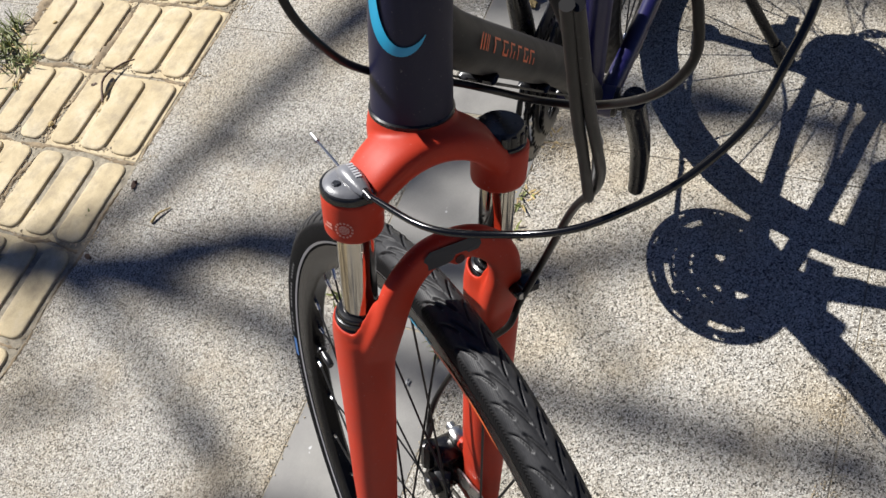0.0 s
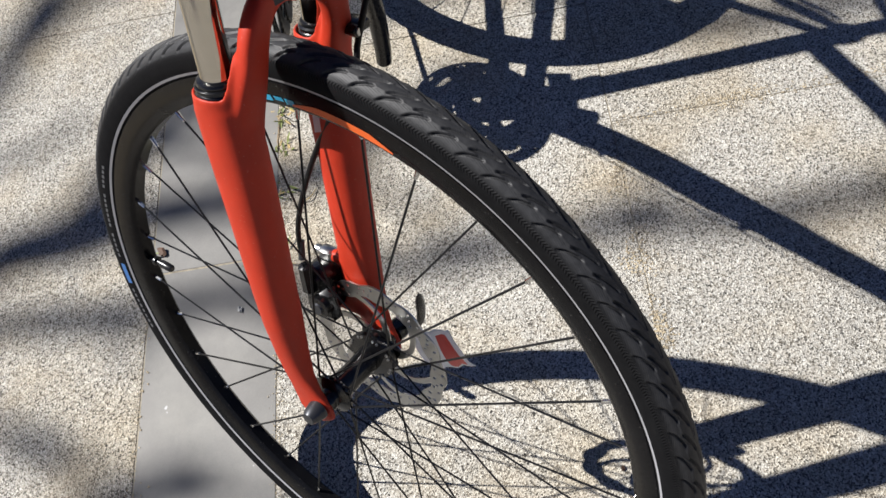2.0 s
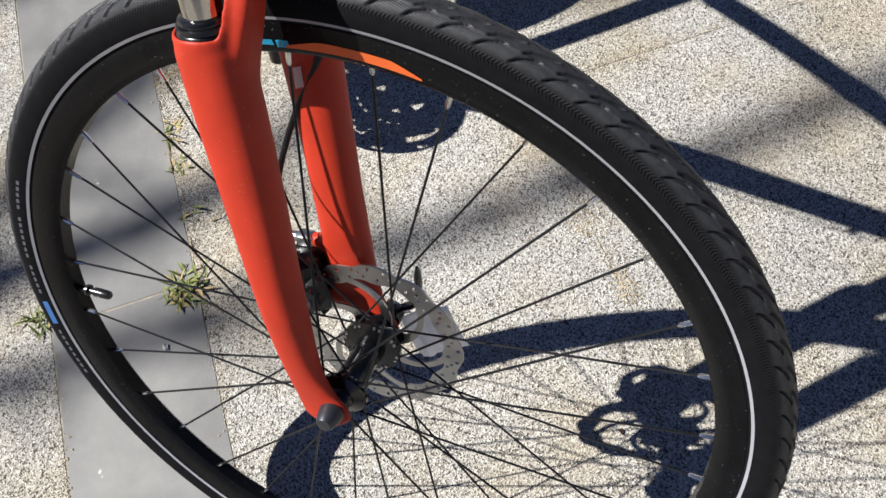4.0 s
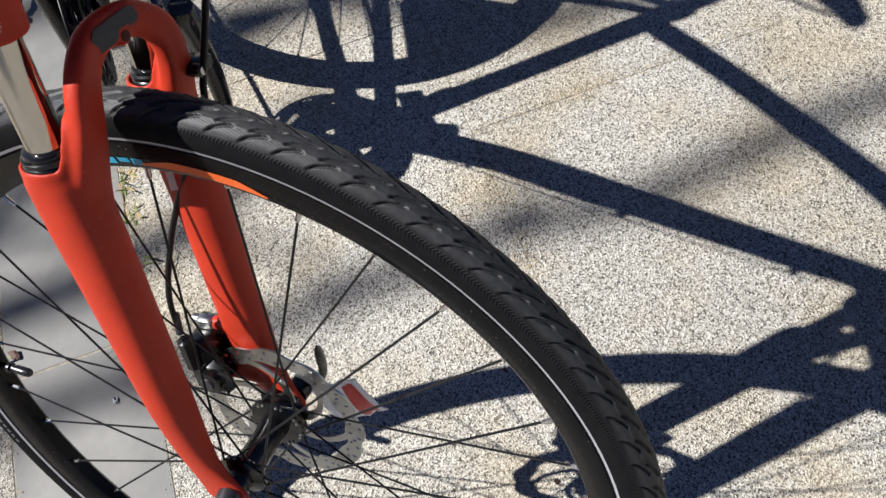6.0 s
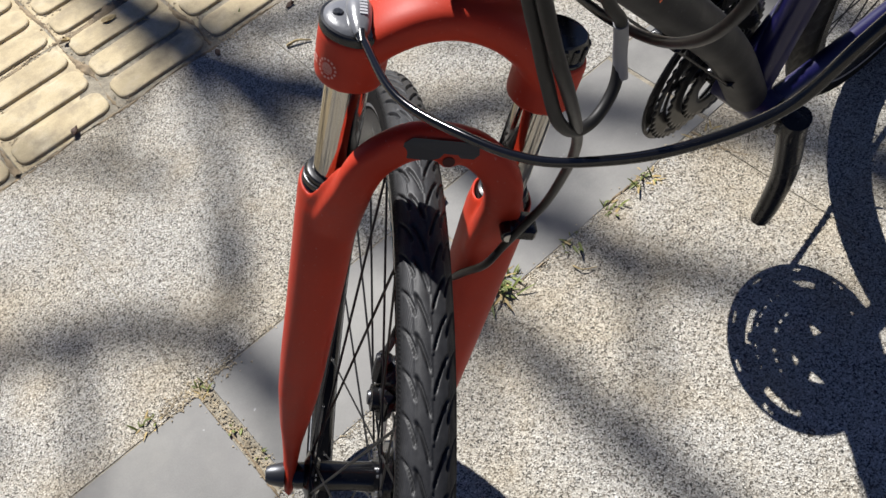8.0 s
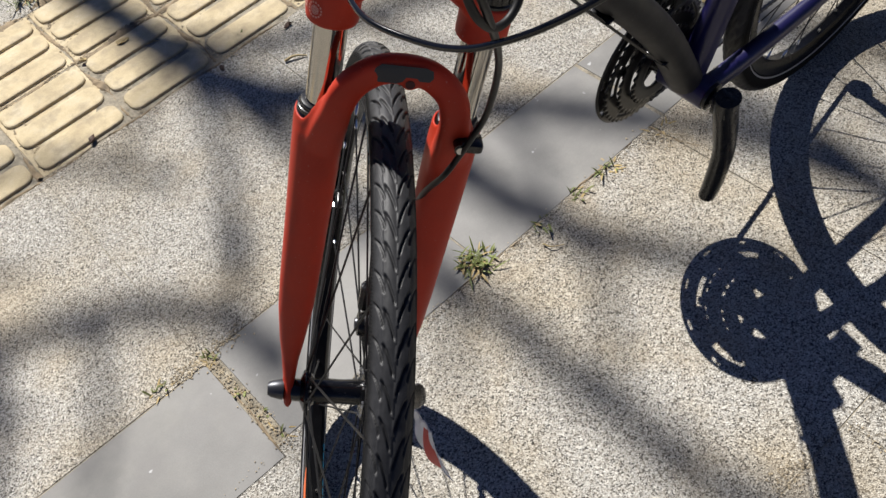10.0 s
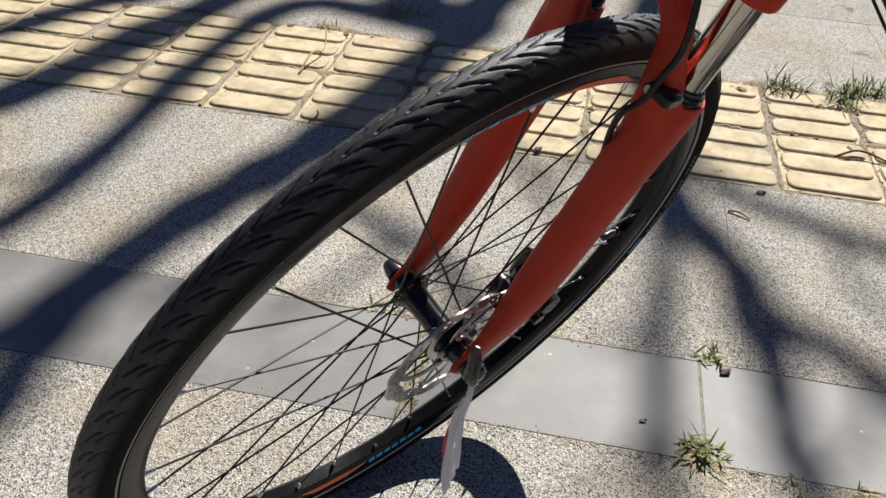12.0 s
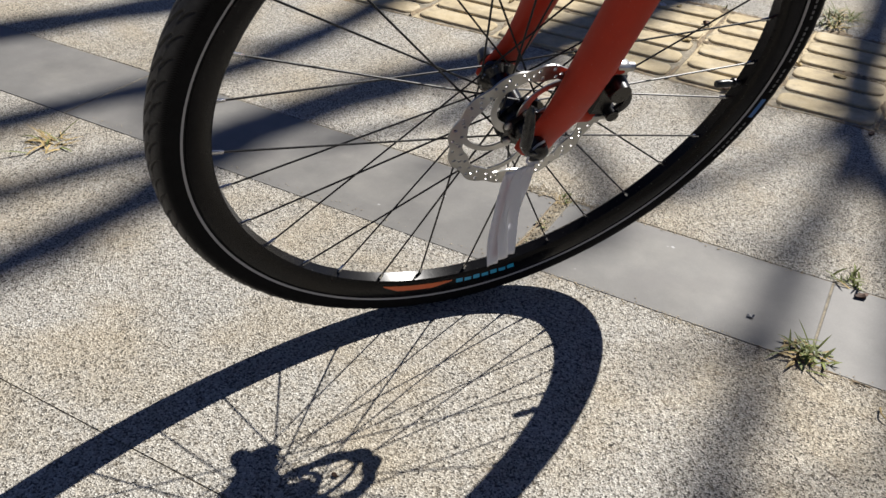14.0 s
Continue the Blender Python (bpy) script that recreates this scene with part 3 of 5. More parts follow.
cap = lathe([(0.0, 0.4115), (0.0186, 0.4115), (0.0195, 0.4135), (0.0199, 0.432), (0.0199, 0.4415), (0.0188, 0.4435), (0.0, 0.4435)], 36, "z")
crown = put("fork_crown", *joined(moved(cap, Matrix.Translation((SX, LY, 0))), moved(cap, Matrix.Translation((SX, -LY, 0))), crown_arm_mesh(),
            moved(lathe([(0.0, 0.454), (0.030, 0.454), (0.0295, 0.464), (0.0275, 0.4745), (0.0, 0.4745)], 36, "z"), Matrix.Translation((HX, 0, 0)))), RED, bicycle, FORK, "matte red fork crown with two sockets")
remeshed(crown, 0.0019, 5)
for s in (1, -1):
    put("stanchion", *moved(lathe([(0.0126, 0.300), (0.0126, 0.420)], 40, "z"), Matrix.Translation((SX, s * LY, 0))), CHROME, bicycle, FORK, "polished chrome fork tube")
    put("wiper_seal", *moved(lathe([(0.0127, 0.316), (0.0172, 0.316), (0.0172, 0.3300), (0.0166, 0.3312), (0.0160, 0.3318), (0.0160, 0.3326), (0.0168, 0.3334), (0.0167, 0.3350), (0.0156, 0.3358), (0.0150, 0.3362), (0.0152, 0.3374), (0.0146, 0.3388), (0.0127, 0.3394)], 36, "z"), Matrix.Translation((SX, s * LY, 0))), BLACK, bicycle, FORK, "black rubber wiper seal")
put("bridge_decal", [(0.0086 - max(0.0, abs(y) - 0.012) * 0.05 - max(0.0, z - 0.396) * 0.30, y, z) for y, z in ((-0.0235, 0.3880), (-0.0225, 0.3965), (-0.0180, 0.4000), (0.0140, 0.4005), (0.0195, 0.3985), (0.0205, 0.3930), (0.0180, 0.3895), (0.0105, 0.3895), (0.0085, 0.3918), (0.0005, 0.3918), (-0.0015, 0.3880), (-0.0060, 0.3860), (-0.0190, 0.3855))], [tuple(range(13))], mat("charcoal_decal", (0.018, 0.019, 0.024), 0.6), bicycle, FORK, "charcoal decal patch", smooth=False)
# no real recess: a flat disc whose dark red paints the hole's shade
put("bridge_screw_hole", *moved(lathe([(0.0, 0.0), (0.0036, 0.0), (0.0036, 0.0006), (0.0, 0.0006)], 14, "x"), Matrix.Translation((0.0077, 0.0045, 0.3855))), mat("hole_shade_red", (0.05, 0.006, 0.004), 0.8), bicycle, FORK)
# lockout unit on the right leg
put("lockout_knob", *joined(moved(lathe([(0.0, 0.4452), (0.0186, 0.4452), (0.0188, 0.4468), (0.0172, 0.4492), (0.0125, 0.4508), (0.0, 0.4514)], 36, "z"), Matrix.Translation((SX, -LY, 0))),
    tube(curve_points([(SX - 0.013, -LY - 0.001, 0.4500), (SX - 0.004, -LY, 0.4522), (SX + 0.010, -LY + 0.0005, 0.4520), (SX + 0.020, -LY + 0.001, 0.4512)], 12), [0.0030, 0.0052, 0.0062, 0.0068, 0.0070, 0.0070, 0.0067, 0.0063, 0.0058, 0.0052, 0.0045, 0.0036], 14, squash=0.7)), METALLIC, bicycle, FORK, "metallic grey suspension lockout unit")
put("lockout_collar", *moved(lathe([(0.0180, 0.4425), (0.0199, 0.4428), (0.0202, 0.4462), (0.0196, 0.4478), (0.0182, 0.4482)], 36, "z", caps=False), Matrix.Translation((SX, -LY, 0))), BLACK, bicycle, FORK, "black collar")
put("lockout_screw", *moved(joined(lathe([(0.0, 0.4485), (0.0030, 0.4485), (0.0030, 0.4512), (0.0024, 0.4518), (0.0, 0.4518)], 14, "z"), box(0, 0, 0.4519, 0.0044, 0.0010, 0.0005)), Matrix.Translation((SX + 0.0015, -LY - 0.0105, 0))), GUNMETAL, bicycle, FORK, "dull slotted clamp screw")
put("lockout_wire", *joined(tube([(SX - 0.012, -LY - 0.001, 0.4502), (SX - 0.050, -LY - 0.0035, 0.4530)], 0.0009, 6), tube([(SX - 0.044, -LY - 0.0031, 0.4526), (SX - 0.053, -LY - 0.0037, 0.4532)], 0.0016, 8)), STEEL, bicycle, FORK, "bare steel cable end")
for k in range(6):
    put("lockout_lettering", *box(SX - 0.005 + 0.0026 * k, -LY + 0.0018, 0.4572 - 0.00010 * k, 0.0017, 0.0040, 0.0005), DECAL_GREY, bicycle, FORK, smooth=False)
# preload knob on the left leg
knob = [(0.0, 0.4430), (0.0178, 0.4430), (0.0178, 0.4450), (0.0165, 0.4460), (0.0165, 0.4550), (0.0150, 0.4570), (0.0, 0.4570)]
knob_ribs = []
knob_parts = [moved(lathe(knob, 40, "z"), Matrix.Translation((SX, LY, 0)))]
for k in range(14):
    g = 2 * math.pi * k / 14
    knob_ribs.append(moved(box(0.0165, 0, 0.4508, 0.0026, 0.0042, 0.009, 0.0008), Matrix.Translation((SX, LY, 0)) @ Matrix.Rotation(g, 4, "Z")))
preload = put("preload_knob", *joined(*knob_parts), BLACK, bicycle, FORK, "black ribbed preload knob")
for geo in knob_ribs:
    put("knob_rib", *geo, BLACK, preload, FORK)
# round emblem printed on the right socket
emblem = []
for k in range(14):
    g0, g1 = 2 * math.pi * k / 14, 2 * math.pi * (k + 0.6) / 14
    ring = []
    for g, r in ((g0, 0.0062), (g1, 0.0062), (g1, 0.0048), (g0, 0.0048)):
        th = radians(-42) + r * math.cos(g) / 0.0203
        ring.append((SX + 0.0203 * math.cos(th), -LY + 0.0203 * math.sin(th), 0.4247 + r * math.sin(g)))
    emblem.append((ring, [(0, 1, 2, 3)]))
for k in range(7):
    z = 0.4247 - 0.0030 + 0.0010 * k
    half = math.sqrt(max(0.0, 0.0033 ** 2 - (z - 0.4247) ** 2)) + 0.0004
    ring = []
    for r, zz in ((-half, z - 0.00035), (half, z - 0.00035), (half, z + 0.00035), (-half, z + 0.00035)):
        th = radians(-42) + r / 0.0203
        ring.append((SX + 0.0203 * math.cos(th), -LY + 0.0203 * math.sin(th), zz))
    emblem.append((ring, [(0, 1, 2, 3)]))
for z0, z1, r0, r1 in ((0.4252, 0.4272, 0.0085, 0.0135), (0.4226, 0.4242, 0.0085, 0.0155)):
    ring = []
    for r, z in ((r0, z0), (r1, z0), (r1, z1), (r0, z1)):
        th = radians(-42) - r / 0.0203
        ring.append((SX + 0.0203 * math.cos(th), -LY + 0.0203 * math.sin(th), z))
    emblem.append((ring, [(0, 1, 2, 3)]))
put("emblem", *joined(*emblem), mat("pale_pink_print", (0.56, 0.25, 0.2), 0.6), bicycle, FORK, "pale round emblem", smooth=False)
# quick release
put("axle_nut", *moved(lathe([(0.0, -0.0735), (0.0062, -0.0730), (0.0085, -0.069), (0.0105, -0.0600), (0.0105, -0.0575), (0.0, -0.0575)], 24), Matrix()), GUNMETAL, bicycle, FORK, "gunmetal axle nut")
put("quick_release", *joined(lathe([(0.0, 0.0575), (0.0112, 0.0575), (0.0118, 0.066), (0.0105, 0.0725), (0.006, 0.0755), (0.0, 0.076)], 24), tube(curve_points([(0, 0.070, 0.002), (0.012, 0.073, 0.005), (0.022, 0.0752, 0.012), (0.0265, 0.0745, 0.030), (0.0295, 0.0700, 0.048), (0.031, 0.0668, 0.060)], 18), [0.0045, 0.0048, 0.0050, 0.0053, 0.0056, 0.0060, 0.0064, 0.0068, 0.0071, 0.0073, 0.0074, 0.0074, 0.0073, 0.0071, 0.0066, 0.0058, 0.0044, 0.0022], 12, squash=0.5)), BLACK, bicycle, FORK, "black quick-release lever")
# caliper
caliper = joined(box(-0.058, 0.0365, 0.062, 0.036, 0.034, 0.042, 0.004), tube([(-0.063, 0.050, 0.080), (-0.063, 0.063, 0.080)], 0.0100, 16), tube([(-0.053, 0.022, 0.058), (-0.053, 0.0175, 0.058)], 0.0115, 18), tube([(-0.073, 0.046, 0.043), (-0.073, 0.060, 0.043)], 0.005, 10), box(-0.068, 0.020, 0.086, 0.012, 0.012, 0.030, 0.003))
CAL = FORK @ Matrix.Translation((0.009, 0.0, -0.010))
for z in (0.099, 0.036):
    put("caliper_adapter", *box(-0.070, 0.0480, z, 0.016, 0.013, 0.0125, 0.002), STEEL, bicycle, CAL, "silver caliper adapter pad")
caliper = joined(box(-0.070, 0.0365, 0.066, 0.030, 0.036, 0.056, 0.006), box(-0.064, 0.0250, 0.058, 0.040, 0.014, 0.040, 0.006), tube([(-0.072, 0.050, 0.080), (-0.072, 0.066, 0.080)], [0.0125, 0.0105], 18), tube([(-0.060, 0.022, 0.058), (-0.060, 0.0125, 0.058), (-0.060, 0.0115, 0.058)], [0.0130, 0.0120, 0.0085], 20),
                 tube([(-0.082, 0.044, 0.047), (-0.082, 0.062, 0.047)], [0.0075, 0.0065], 14), box(-0.072, 0.018, 0.088, 0.014, 0.014, 0.038, 0.004), tube(curve_points([(-0.074, 0.060, 0.082), (-0.086, 0.060, 0.074), (-0.090, 0.058, 0.060), (-0.086, 0.056, 0.050)], 10), 0.0046, 10))
cal = put("brake_caliper", *caliper, BLACK, bicycle, CAL, "black mechanical disc brake caliper")
put("adjuster_knob", *tube([(-0.060, 0.0120, 0.058), (-0.060, 0.0095, 0.058)], [0.0070, 0.0060], 12), GUNMETAL, cal, CAL, "dull metal pad adjuster")
for z in (0.099, 0.036):
    put("caliper_bolt", *tube([(-0.076, 0.048, z), (-0.084, 0.048, z), (-0.0845, 0.048, z)], [0.0048, 0.0048, 0.0036], 10), STEEL, cal, CAL)
put("leg_label", [(-0.0310, 0.0322, 0.244), (-0.0240, 0.0328, 0.246), (-0.0230, 0.0326, 0.263), (-0.0300, 0.0320, 0.261)], [(0, 1, 2, 3)], PAPER, bicycle, FORK, "small white sticker on the fork leg", smooth=False)
# hose clamp on the left leg
put("hose_clamp", *joined(box(0.006, 0.0600, 0.338, 0.018, 0.018, 0.010, 0.002), tube([(0.006, 0.0510, 0.338), (0.0170, 0.0510, 0.338)], 0.0048, 12)), BLACK, bicycle, FORK, "black hose guide")
put("clamp_screw", *tube([(0.0165, 0.0510, 0.338), (0.0182, 0.0510, 0.338)], 0.0032, 10), STEEL, bicycle, FORK, "steel socket screw")


def cable(name, pts, radius, material, label, at=FORK, n=60):
    return put(name, *tube(curve_points(pts, n), radius, 10), material, bicycle, at, label)


def fork_to_bike(x, y, z):
    return BIKE.inverted() @ (FORK @ Vector((x, y, z)))


cable("brake_cable", [fork_to_bike(-0.068, 0.020, 0.100), fork_to_bike(-0.068, 0.024, 0.135), fork_to_bike(-0.058, 0.031, 0.175), fork_to_bike(-0.036, 0.0365, 0.225), fork_to_bike(-0.006, 0.038, 0.275), (0.9162, 0.0660, 0.6156), (0.9043, 0.0708, 0.6314), (0.8955, 0.0789, 0.6563), (0.8881, 0.0881, 0.6854), (0.8898, 0.1005, 0.7341), (0.8988, 0.1107, 0.7739), (0.9190, 0.1240, 0.8235), (0.9362, 0.1313, 0.8673), (0.9458, 0.1313, 0.8997), (0.9540, 0.1290, 0.940), (0.9690, 0.1280, 1.0067)], 0.0026, HOUSING, "black front brake cable housing", BIKE, 100)
put("cable_ferrule", *tube([(-0.068, 0.020, 0.098), (-0.068, 0.0235, 0.118)], 0.0034, 10), GUNMETAL, bicycle, FORK)
cable("lockout_cable", [fork_to_bike(SX + 0.021, -LY + 0.001, 0.4512), (0.9420, 0.0374, 0.7848), (0.9395, 0.0833, 0.7949), (0.9357, 0.1181, 0.8103), (0.9273, 0.1456, 0.8299), (0.9164, 0.1689, 0.8510), (0.8966, 0.1895, 0.8735), (0.8830, 0.1975, 0.8993), (0.8600, 0.2030, 0.9290), (0.8315, 0.1903, 0.9690)], 0.0022, mat("glossy_cable_housing", (0.0035, 0.0035, 0.004), 0.12, coat=0.25, spec=0.3), "glossy black lockout cable housing", BIKE, 90)
put("lockout_ferrule", *tube([(SX + 0.016, -LY + 0.0008, 0.4514), (SX + 0.0265, -LY + 0.0016, 0.4508)], [0.0034, 0.0028], 10), BLACK, bicycle, FORK)

# --- frame ---
STEER0 = BIKE.inverted() @ (FORK @ Vector((HX, 0, 0)))
STEER = (BIKE.inverted() @ (FORK @ Vector((HX, 0, 1)))) - STEER0
BB, AX2, SEAT = Vector((0.4294, 0, 0.2717)), Vector((0, 0, TYRE_R)), Vector((0.2889, 0, 0.7457))


def steer(z, y=0.0):
    return STEER0 + STEER * z + Vector((0, y, 0))


def strut(name, pts, radii, material, label, sides=20, squash=1.0, n=24, up=None, parent=None):
    p = curve_points(pts, n)
    k = len(radii) - 1
    r = []
    for i in range(n):
        u = i / (n - 1) * k
        a = min(int(u), k - 1)
        r.append(radii[a] + (radii[a + 1] - radii[a]) * (u - a))
    return put(name, *tube(p, r, sides, squash=squash, up=up), material, parent or bicycle, BIKE, label)


head_tube = strut("head_tube", [steer(0.4745), steer(0.51), steer(0.57), steer(0.65)], [0.0266, 0.0258, 0.0252, 0.0256], NAVY, "navy painted head tube", 32)
for z in (0.4735, 0.6515):
    put("headset_cup", *tube([steer(z - 0.0022), steer(z - 0.0012), steer(z + 0.0012), steer(z + 0.0022)], [0.0268, 0.0279, 0.0279, 0.0268], 32), BLACK, bicycle, BIKE, "black headset cup")
# cyan swirl on the front of the head tube
swirl_v, swirl_f = [], []
for i in range(25):
    u = i / 24
    g = radians(150 + 170 * u)
    wide = 0.0076 * math.sin(math.pi * min(1.0, 0.12 + u * 0.9)) ** 0.8 + 0.0004
    cy, cz = 0.019 * math.cos(g), 0.556 + 0.030 * math.sin(g)
    for r in (-0.5, 0.5):
        y, z = cy * (1 + r * wide / 0.016), cz + (0.030 * math.sin(g)) * (r * wide / 0.030)
        th = -(y - 0.0045) / 0.0258 - radians(20)
        d = STEER.cross(Vector((0, 1, 0))).normalized()
        if d.x < 0:
            d = -d
        swirl_v.append(steer(z) + 0.02640 * (math.cos(th) * d - math.sin(th) * Vector((0, 1, 0))))
for i in range(24):
    swirl_f.append((2 * i, 2 * i + 1, 2 * i + 3, 2 * i + 2))
put("head_badge", swirl_v, swirl_f, CYAN, bicycle, BIKE, "cyan swirl decal")
down = strut("down_tube", [steer(0.540), (0.80, 0, 0.7784), (0.6785, 0, 0.6257), (0.532, 0, 0.4405), BB + Vector((0.010, 0, 0.016))], [0.0190, 0.0190, 0.0200, 0.0214, 0.0230], GREY, "graphite grey hydroformed down tube", 28, 1.0)
strut("top_tube", [steer(0.605), (0.66, 0, 0.858), (0.45, 0, 0.785), SEAT - Vector((0, 0, 0.03))], [0.021, 0.0185, 0.017, 0.0165], NAVY, "navy top tube")
strut("seat_tube", [BB, (0.362, 0, 0.50), SEAT + (SEAT - BB).normalized() * 0.02], [0.0185, 0.0178, 0.0178], BLUE, "blue seat tube")
put("bottom_bracket_shell", *lathe([(0.0, -0.036), (0.021, -0.036), (0.0215, -0.033), (0.0215, 0.033), (0.021, 0.036), (0.0, 0.036)], 32), BLUE, bicycle, BIKE @ Matrix.Translation(BB), "blue bottom bracket shell")
put("bracket_cup", *lathe([(0.0, 0.036), (0.0195, 0.036), (0.0195, 0.041), (0.010, 0.043), (0.010, 0.060), (0.0, 0.060)], 28), BLACK, bicycle, BIKE @ Matrix.Translation(BB), "black bearing cup")
for s in (1, -1):
    strut("chainstay", [BB + Vector((-0.012, s * 0.026, 0.004)), (0.32, s * 0.040, 0.291), (0.16, s * 0.058, 0.318), (0.012, s * 0.066, 0.346)], [0.0135, 0.0125, 0.0105, 0.0085], BLUE, "blue chainstay")
    strut("seatstay", [(0.002, s * 0.066, 0.360), (0.040, s * 0.066, 0.416), (0.086, s * 0.061, 0.484), (0.168, s * 0.046, 0.607), (0.273, s * 0.016, 0.745)], [0.0082, 0.0088, 0.0090, 0.0088, 0.0085], NAVY, "navy seatstay")
    put("dropout", *box(0.004, s * 0.066, 0.350, 0.036, 0.006, 0.040, 0.002), GREY, bicycle, BIKE, "rear dropout")
put("seat_clamp", *tube([SEAT + (SEAT - BB).normalized() * 0.010, SEAT + (SEAT - BB).normalized() * 0.030], 0.0212, 24), BLACK, bicycle, BIKE, "black seat clamp")
put("seat_post", *tube([SEAT, (0.2385, 0, 0.922)], 0.0145, 24), ALLOY_BLACK, bicycle, BIKE, "black seat post")
# lettering on the down tube as plain strokes
DT0 = Vector((0.83, 0, 0.817))
DT = Vector((-0.617, 0, -0.787)).normalized()
for k, (u, wd) in enumerate(((0.054, 0.010), (0.066, 0.006), (0.091, 0.018), (0.115, 0.016), (0.137, 0.014), (0.160, 0.014), (0.183, 0.016), (0.206, 0.018))):
    for s in (1, -1):
        strokes = []
        c = DT0 + DT * u
        for a0, a1, z0, z1 in (((-0.5, -0.2, -0.5, 0.5), (0.2, 0.5, -0.5, 0.5)) if k < 2 else ((-0.5, -0.32, -0.5, 0.0), (-0.5, -0.32, 0.0, 0.5), (-0.5, 0.4, 0.34, 0.5), (0.25, 0.42, -0.5, 0.0), (-0.3, 0.4, -0.5, -0.34))[:5 - k % 3]):
            quad = []
            for aa, zz in ((a0, z0), (a1, z0), (a1, z1), (a0, z1)):
                th = radians(6) + zz * 0.0115 / 0.0215
                up_v = Vector((-DT.z, 0, DT.x))
                if up_v.z < 0:
                    up_v = -up_v
                quad.append(c + DT * (aa * wd + (0.003 * zz if k < 2 else 0)) + 0.0208 * (math.cos(th) * Vector((0, s, 0)) + math.sin(th) * up_v))
            strokes.append((quad, [(0, 1, 2, 3)]))
        put("frame_lettering", *joined(*strokes), ORANGE, down, BIKE, "orange lettering stroke")
# cable guides and inner cables under the down tube
under = Vector((DT.z, 0, -DT.x))
if under.z > 0:
    under = -under
for u in (0.13, 0.33, 0.53):
    c = DT0 + DT * u + under * 0.0205
    put("cable_guide", *box(c.x, 0.0, c.z, 0.012, 0.030, 0.005, 0.002), BLACK, bicycle, BIKE, "black cable guide")
for y in (-0.014, 0.000, 0.011):
    put("shift_cable", *tube([DT0 + DT * 0.10 + under * 0.0240 + Vector((0, y, 0)), DT0 + DT * 0.63 + under * 0.0235 + Vector((0, y, 0))], 0.0011, 6), SPOKE, bicycle, BIKE, "bare inner cable")
cable("gear_cable", [(0.8736, -0.0581, 0.9476), (0.8890, -0.0480, 0.8900), (0.8760, -0.0400, 0.8380), (0.8510, -0.0350, 0.7950), (0.8240, -0.0200, 0.7620), (0.8080, 0.0040, 0.7440), (0.8050, 0.0239, 0.7400), (0.8281, 0.0697, 0.7697), (0.8480, 0.1104, 0.8031), (0.8701, 0.1420, 0.8482), (0.8801, 0.1583, 0.8868), (0.8800, 0.1583, 0.9146), (0.8740, 0.1488, 0.9395), (0.8570, 0.1156, 0.9664)], 0.0026, HOUSING, "black gear cable housing loop", BIKE, 110)
cable("rear_brake_cable", [(0.9704, 0.1250, 1.0075), (0.9590, 0.1245, 0.957), (0.9507, 0.1245, 0.9186), (0.9464, 0.1252, 0.8975), (0.9411, 0.1256, 0.8723), (0.9320, 0.1250, 0.8400), (0.9164, 0.1220, 0.8150), (0.9025, 0.1215, 0.8100), (0.8885, 0.1185, 0.8160), (0.8822, 0.1136, 0.8294), (0.8850, 0.1135, 0.8480), (0.8952, 0.1139, 0.8661), (0.9080, 0.1130, 0.900), (0.9150, 0.1050, 0.950), (0.8950, 0.0700, 1.000)], 0.0027, mat("grey_rubber_cable", (0.013, 0.0125, 0.012), 0.5, spec=0.25), "dark grey looped cable housing", BIKE, 120)
put("cable_sleeve", *tube(curve_points([(0.8850, 0.1185, 0.8175), (0.8828, 0.1145, 0.8270), (0.8828, 0.1136, 0.8360), (0.8846, 0.1135, 0.8465)], 10), 0.0031, 12), mat("pale_grey_sleeve", (0.22, 0.22, 0.225), 0.5), bicycle, BIKE, "pale grey sleeve on the looped cable")

# --- drivetrain ---
CR = BIKE @ Matrix.Translation(BB)


def pierced_ring(r0, r1, y, rows, n, open_cells, depth=0.003, teeth=0):
    verts, faces = [], []
    for i in range(n):
        g = 2 * math.pi * i / n
        for j in range(rows + 1):
            r = r0 + (r1 - r0) * j / rows
            if teeth and j == rows:
                r += 0.0035 * (1 if i % 4 < 2 else -0.2)
            verts.append((r * math.cos(g), y, r * math.sin(g)))
    for i in range(n):
        for j in range(rows):
            if not open_cells(i, j):
                a, b = i * (rows + 1) + j, ((i + 1) % n) * (rows + 1) + j
                faces.append((a, a + 1, b + 1, b))
    return verts, faces


crank = put("crankset", *tube([(0, -0.030, 0), (0, -0.072, 0)], 0.013, 24), BLACK, bicycle, CR, "black triple crankset with chain guard")
guard = thick(put("chain_guard", *pierced_ring(0.086, 0.105, -0.066, 4, 160, lambda i, j: j == 2 and i % 16 in (3, 4, 5, 6)), HOUSING, crank, CR, "black chain guard disc"), 0.003)
for r, y, teeth in ((0.096, -0.058, 48), (0.077, -0.051, 36), (0.057, -0.044, 28)):
    slots = (lambda i, j: j in (1, 2) and i % 38 < 17) if teeth == 48 else (lambda i, j: False)
    thick(put("chainring", *pierced_ring(r - 0.022, r, y, 5, teeth * 4, slots, teeth=teeth), HOUSING, crank, CR, "dark steel chainring"), 0.0025)
for k in range(5):
    g = 2 * math.pi * k / 5 + 0.4
    put("spider_arm", *tube([(0.008 * math.cos(g), -0.056, 0.008 * math.sin(g)), (0.082 * math.cos(g), -0.058, 0.082 * math.sin(g))], [0.011, 0.0065], 10, squash=0.5, up=(0, 1, 0)), BLACK, crank, CR)
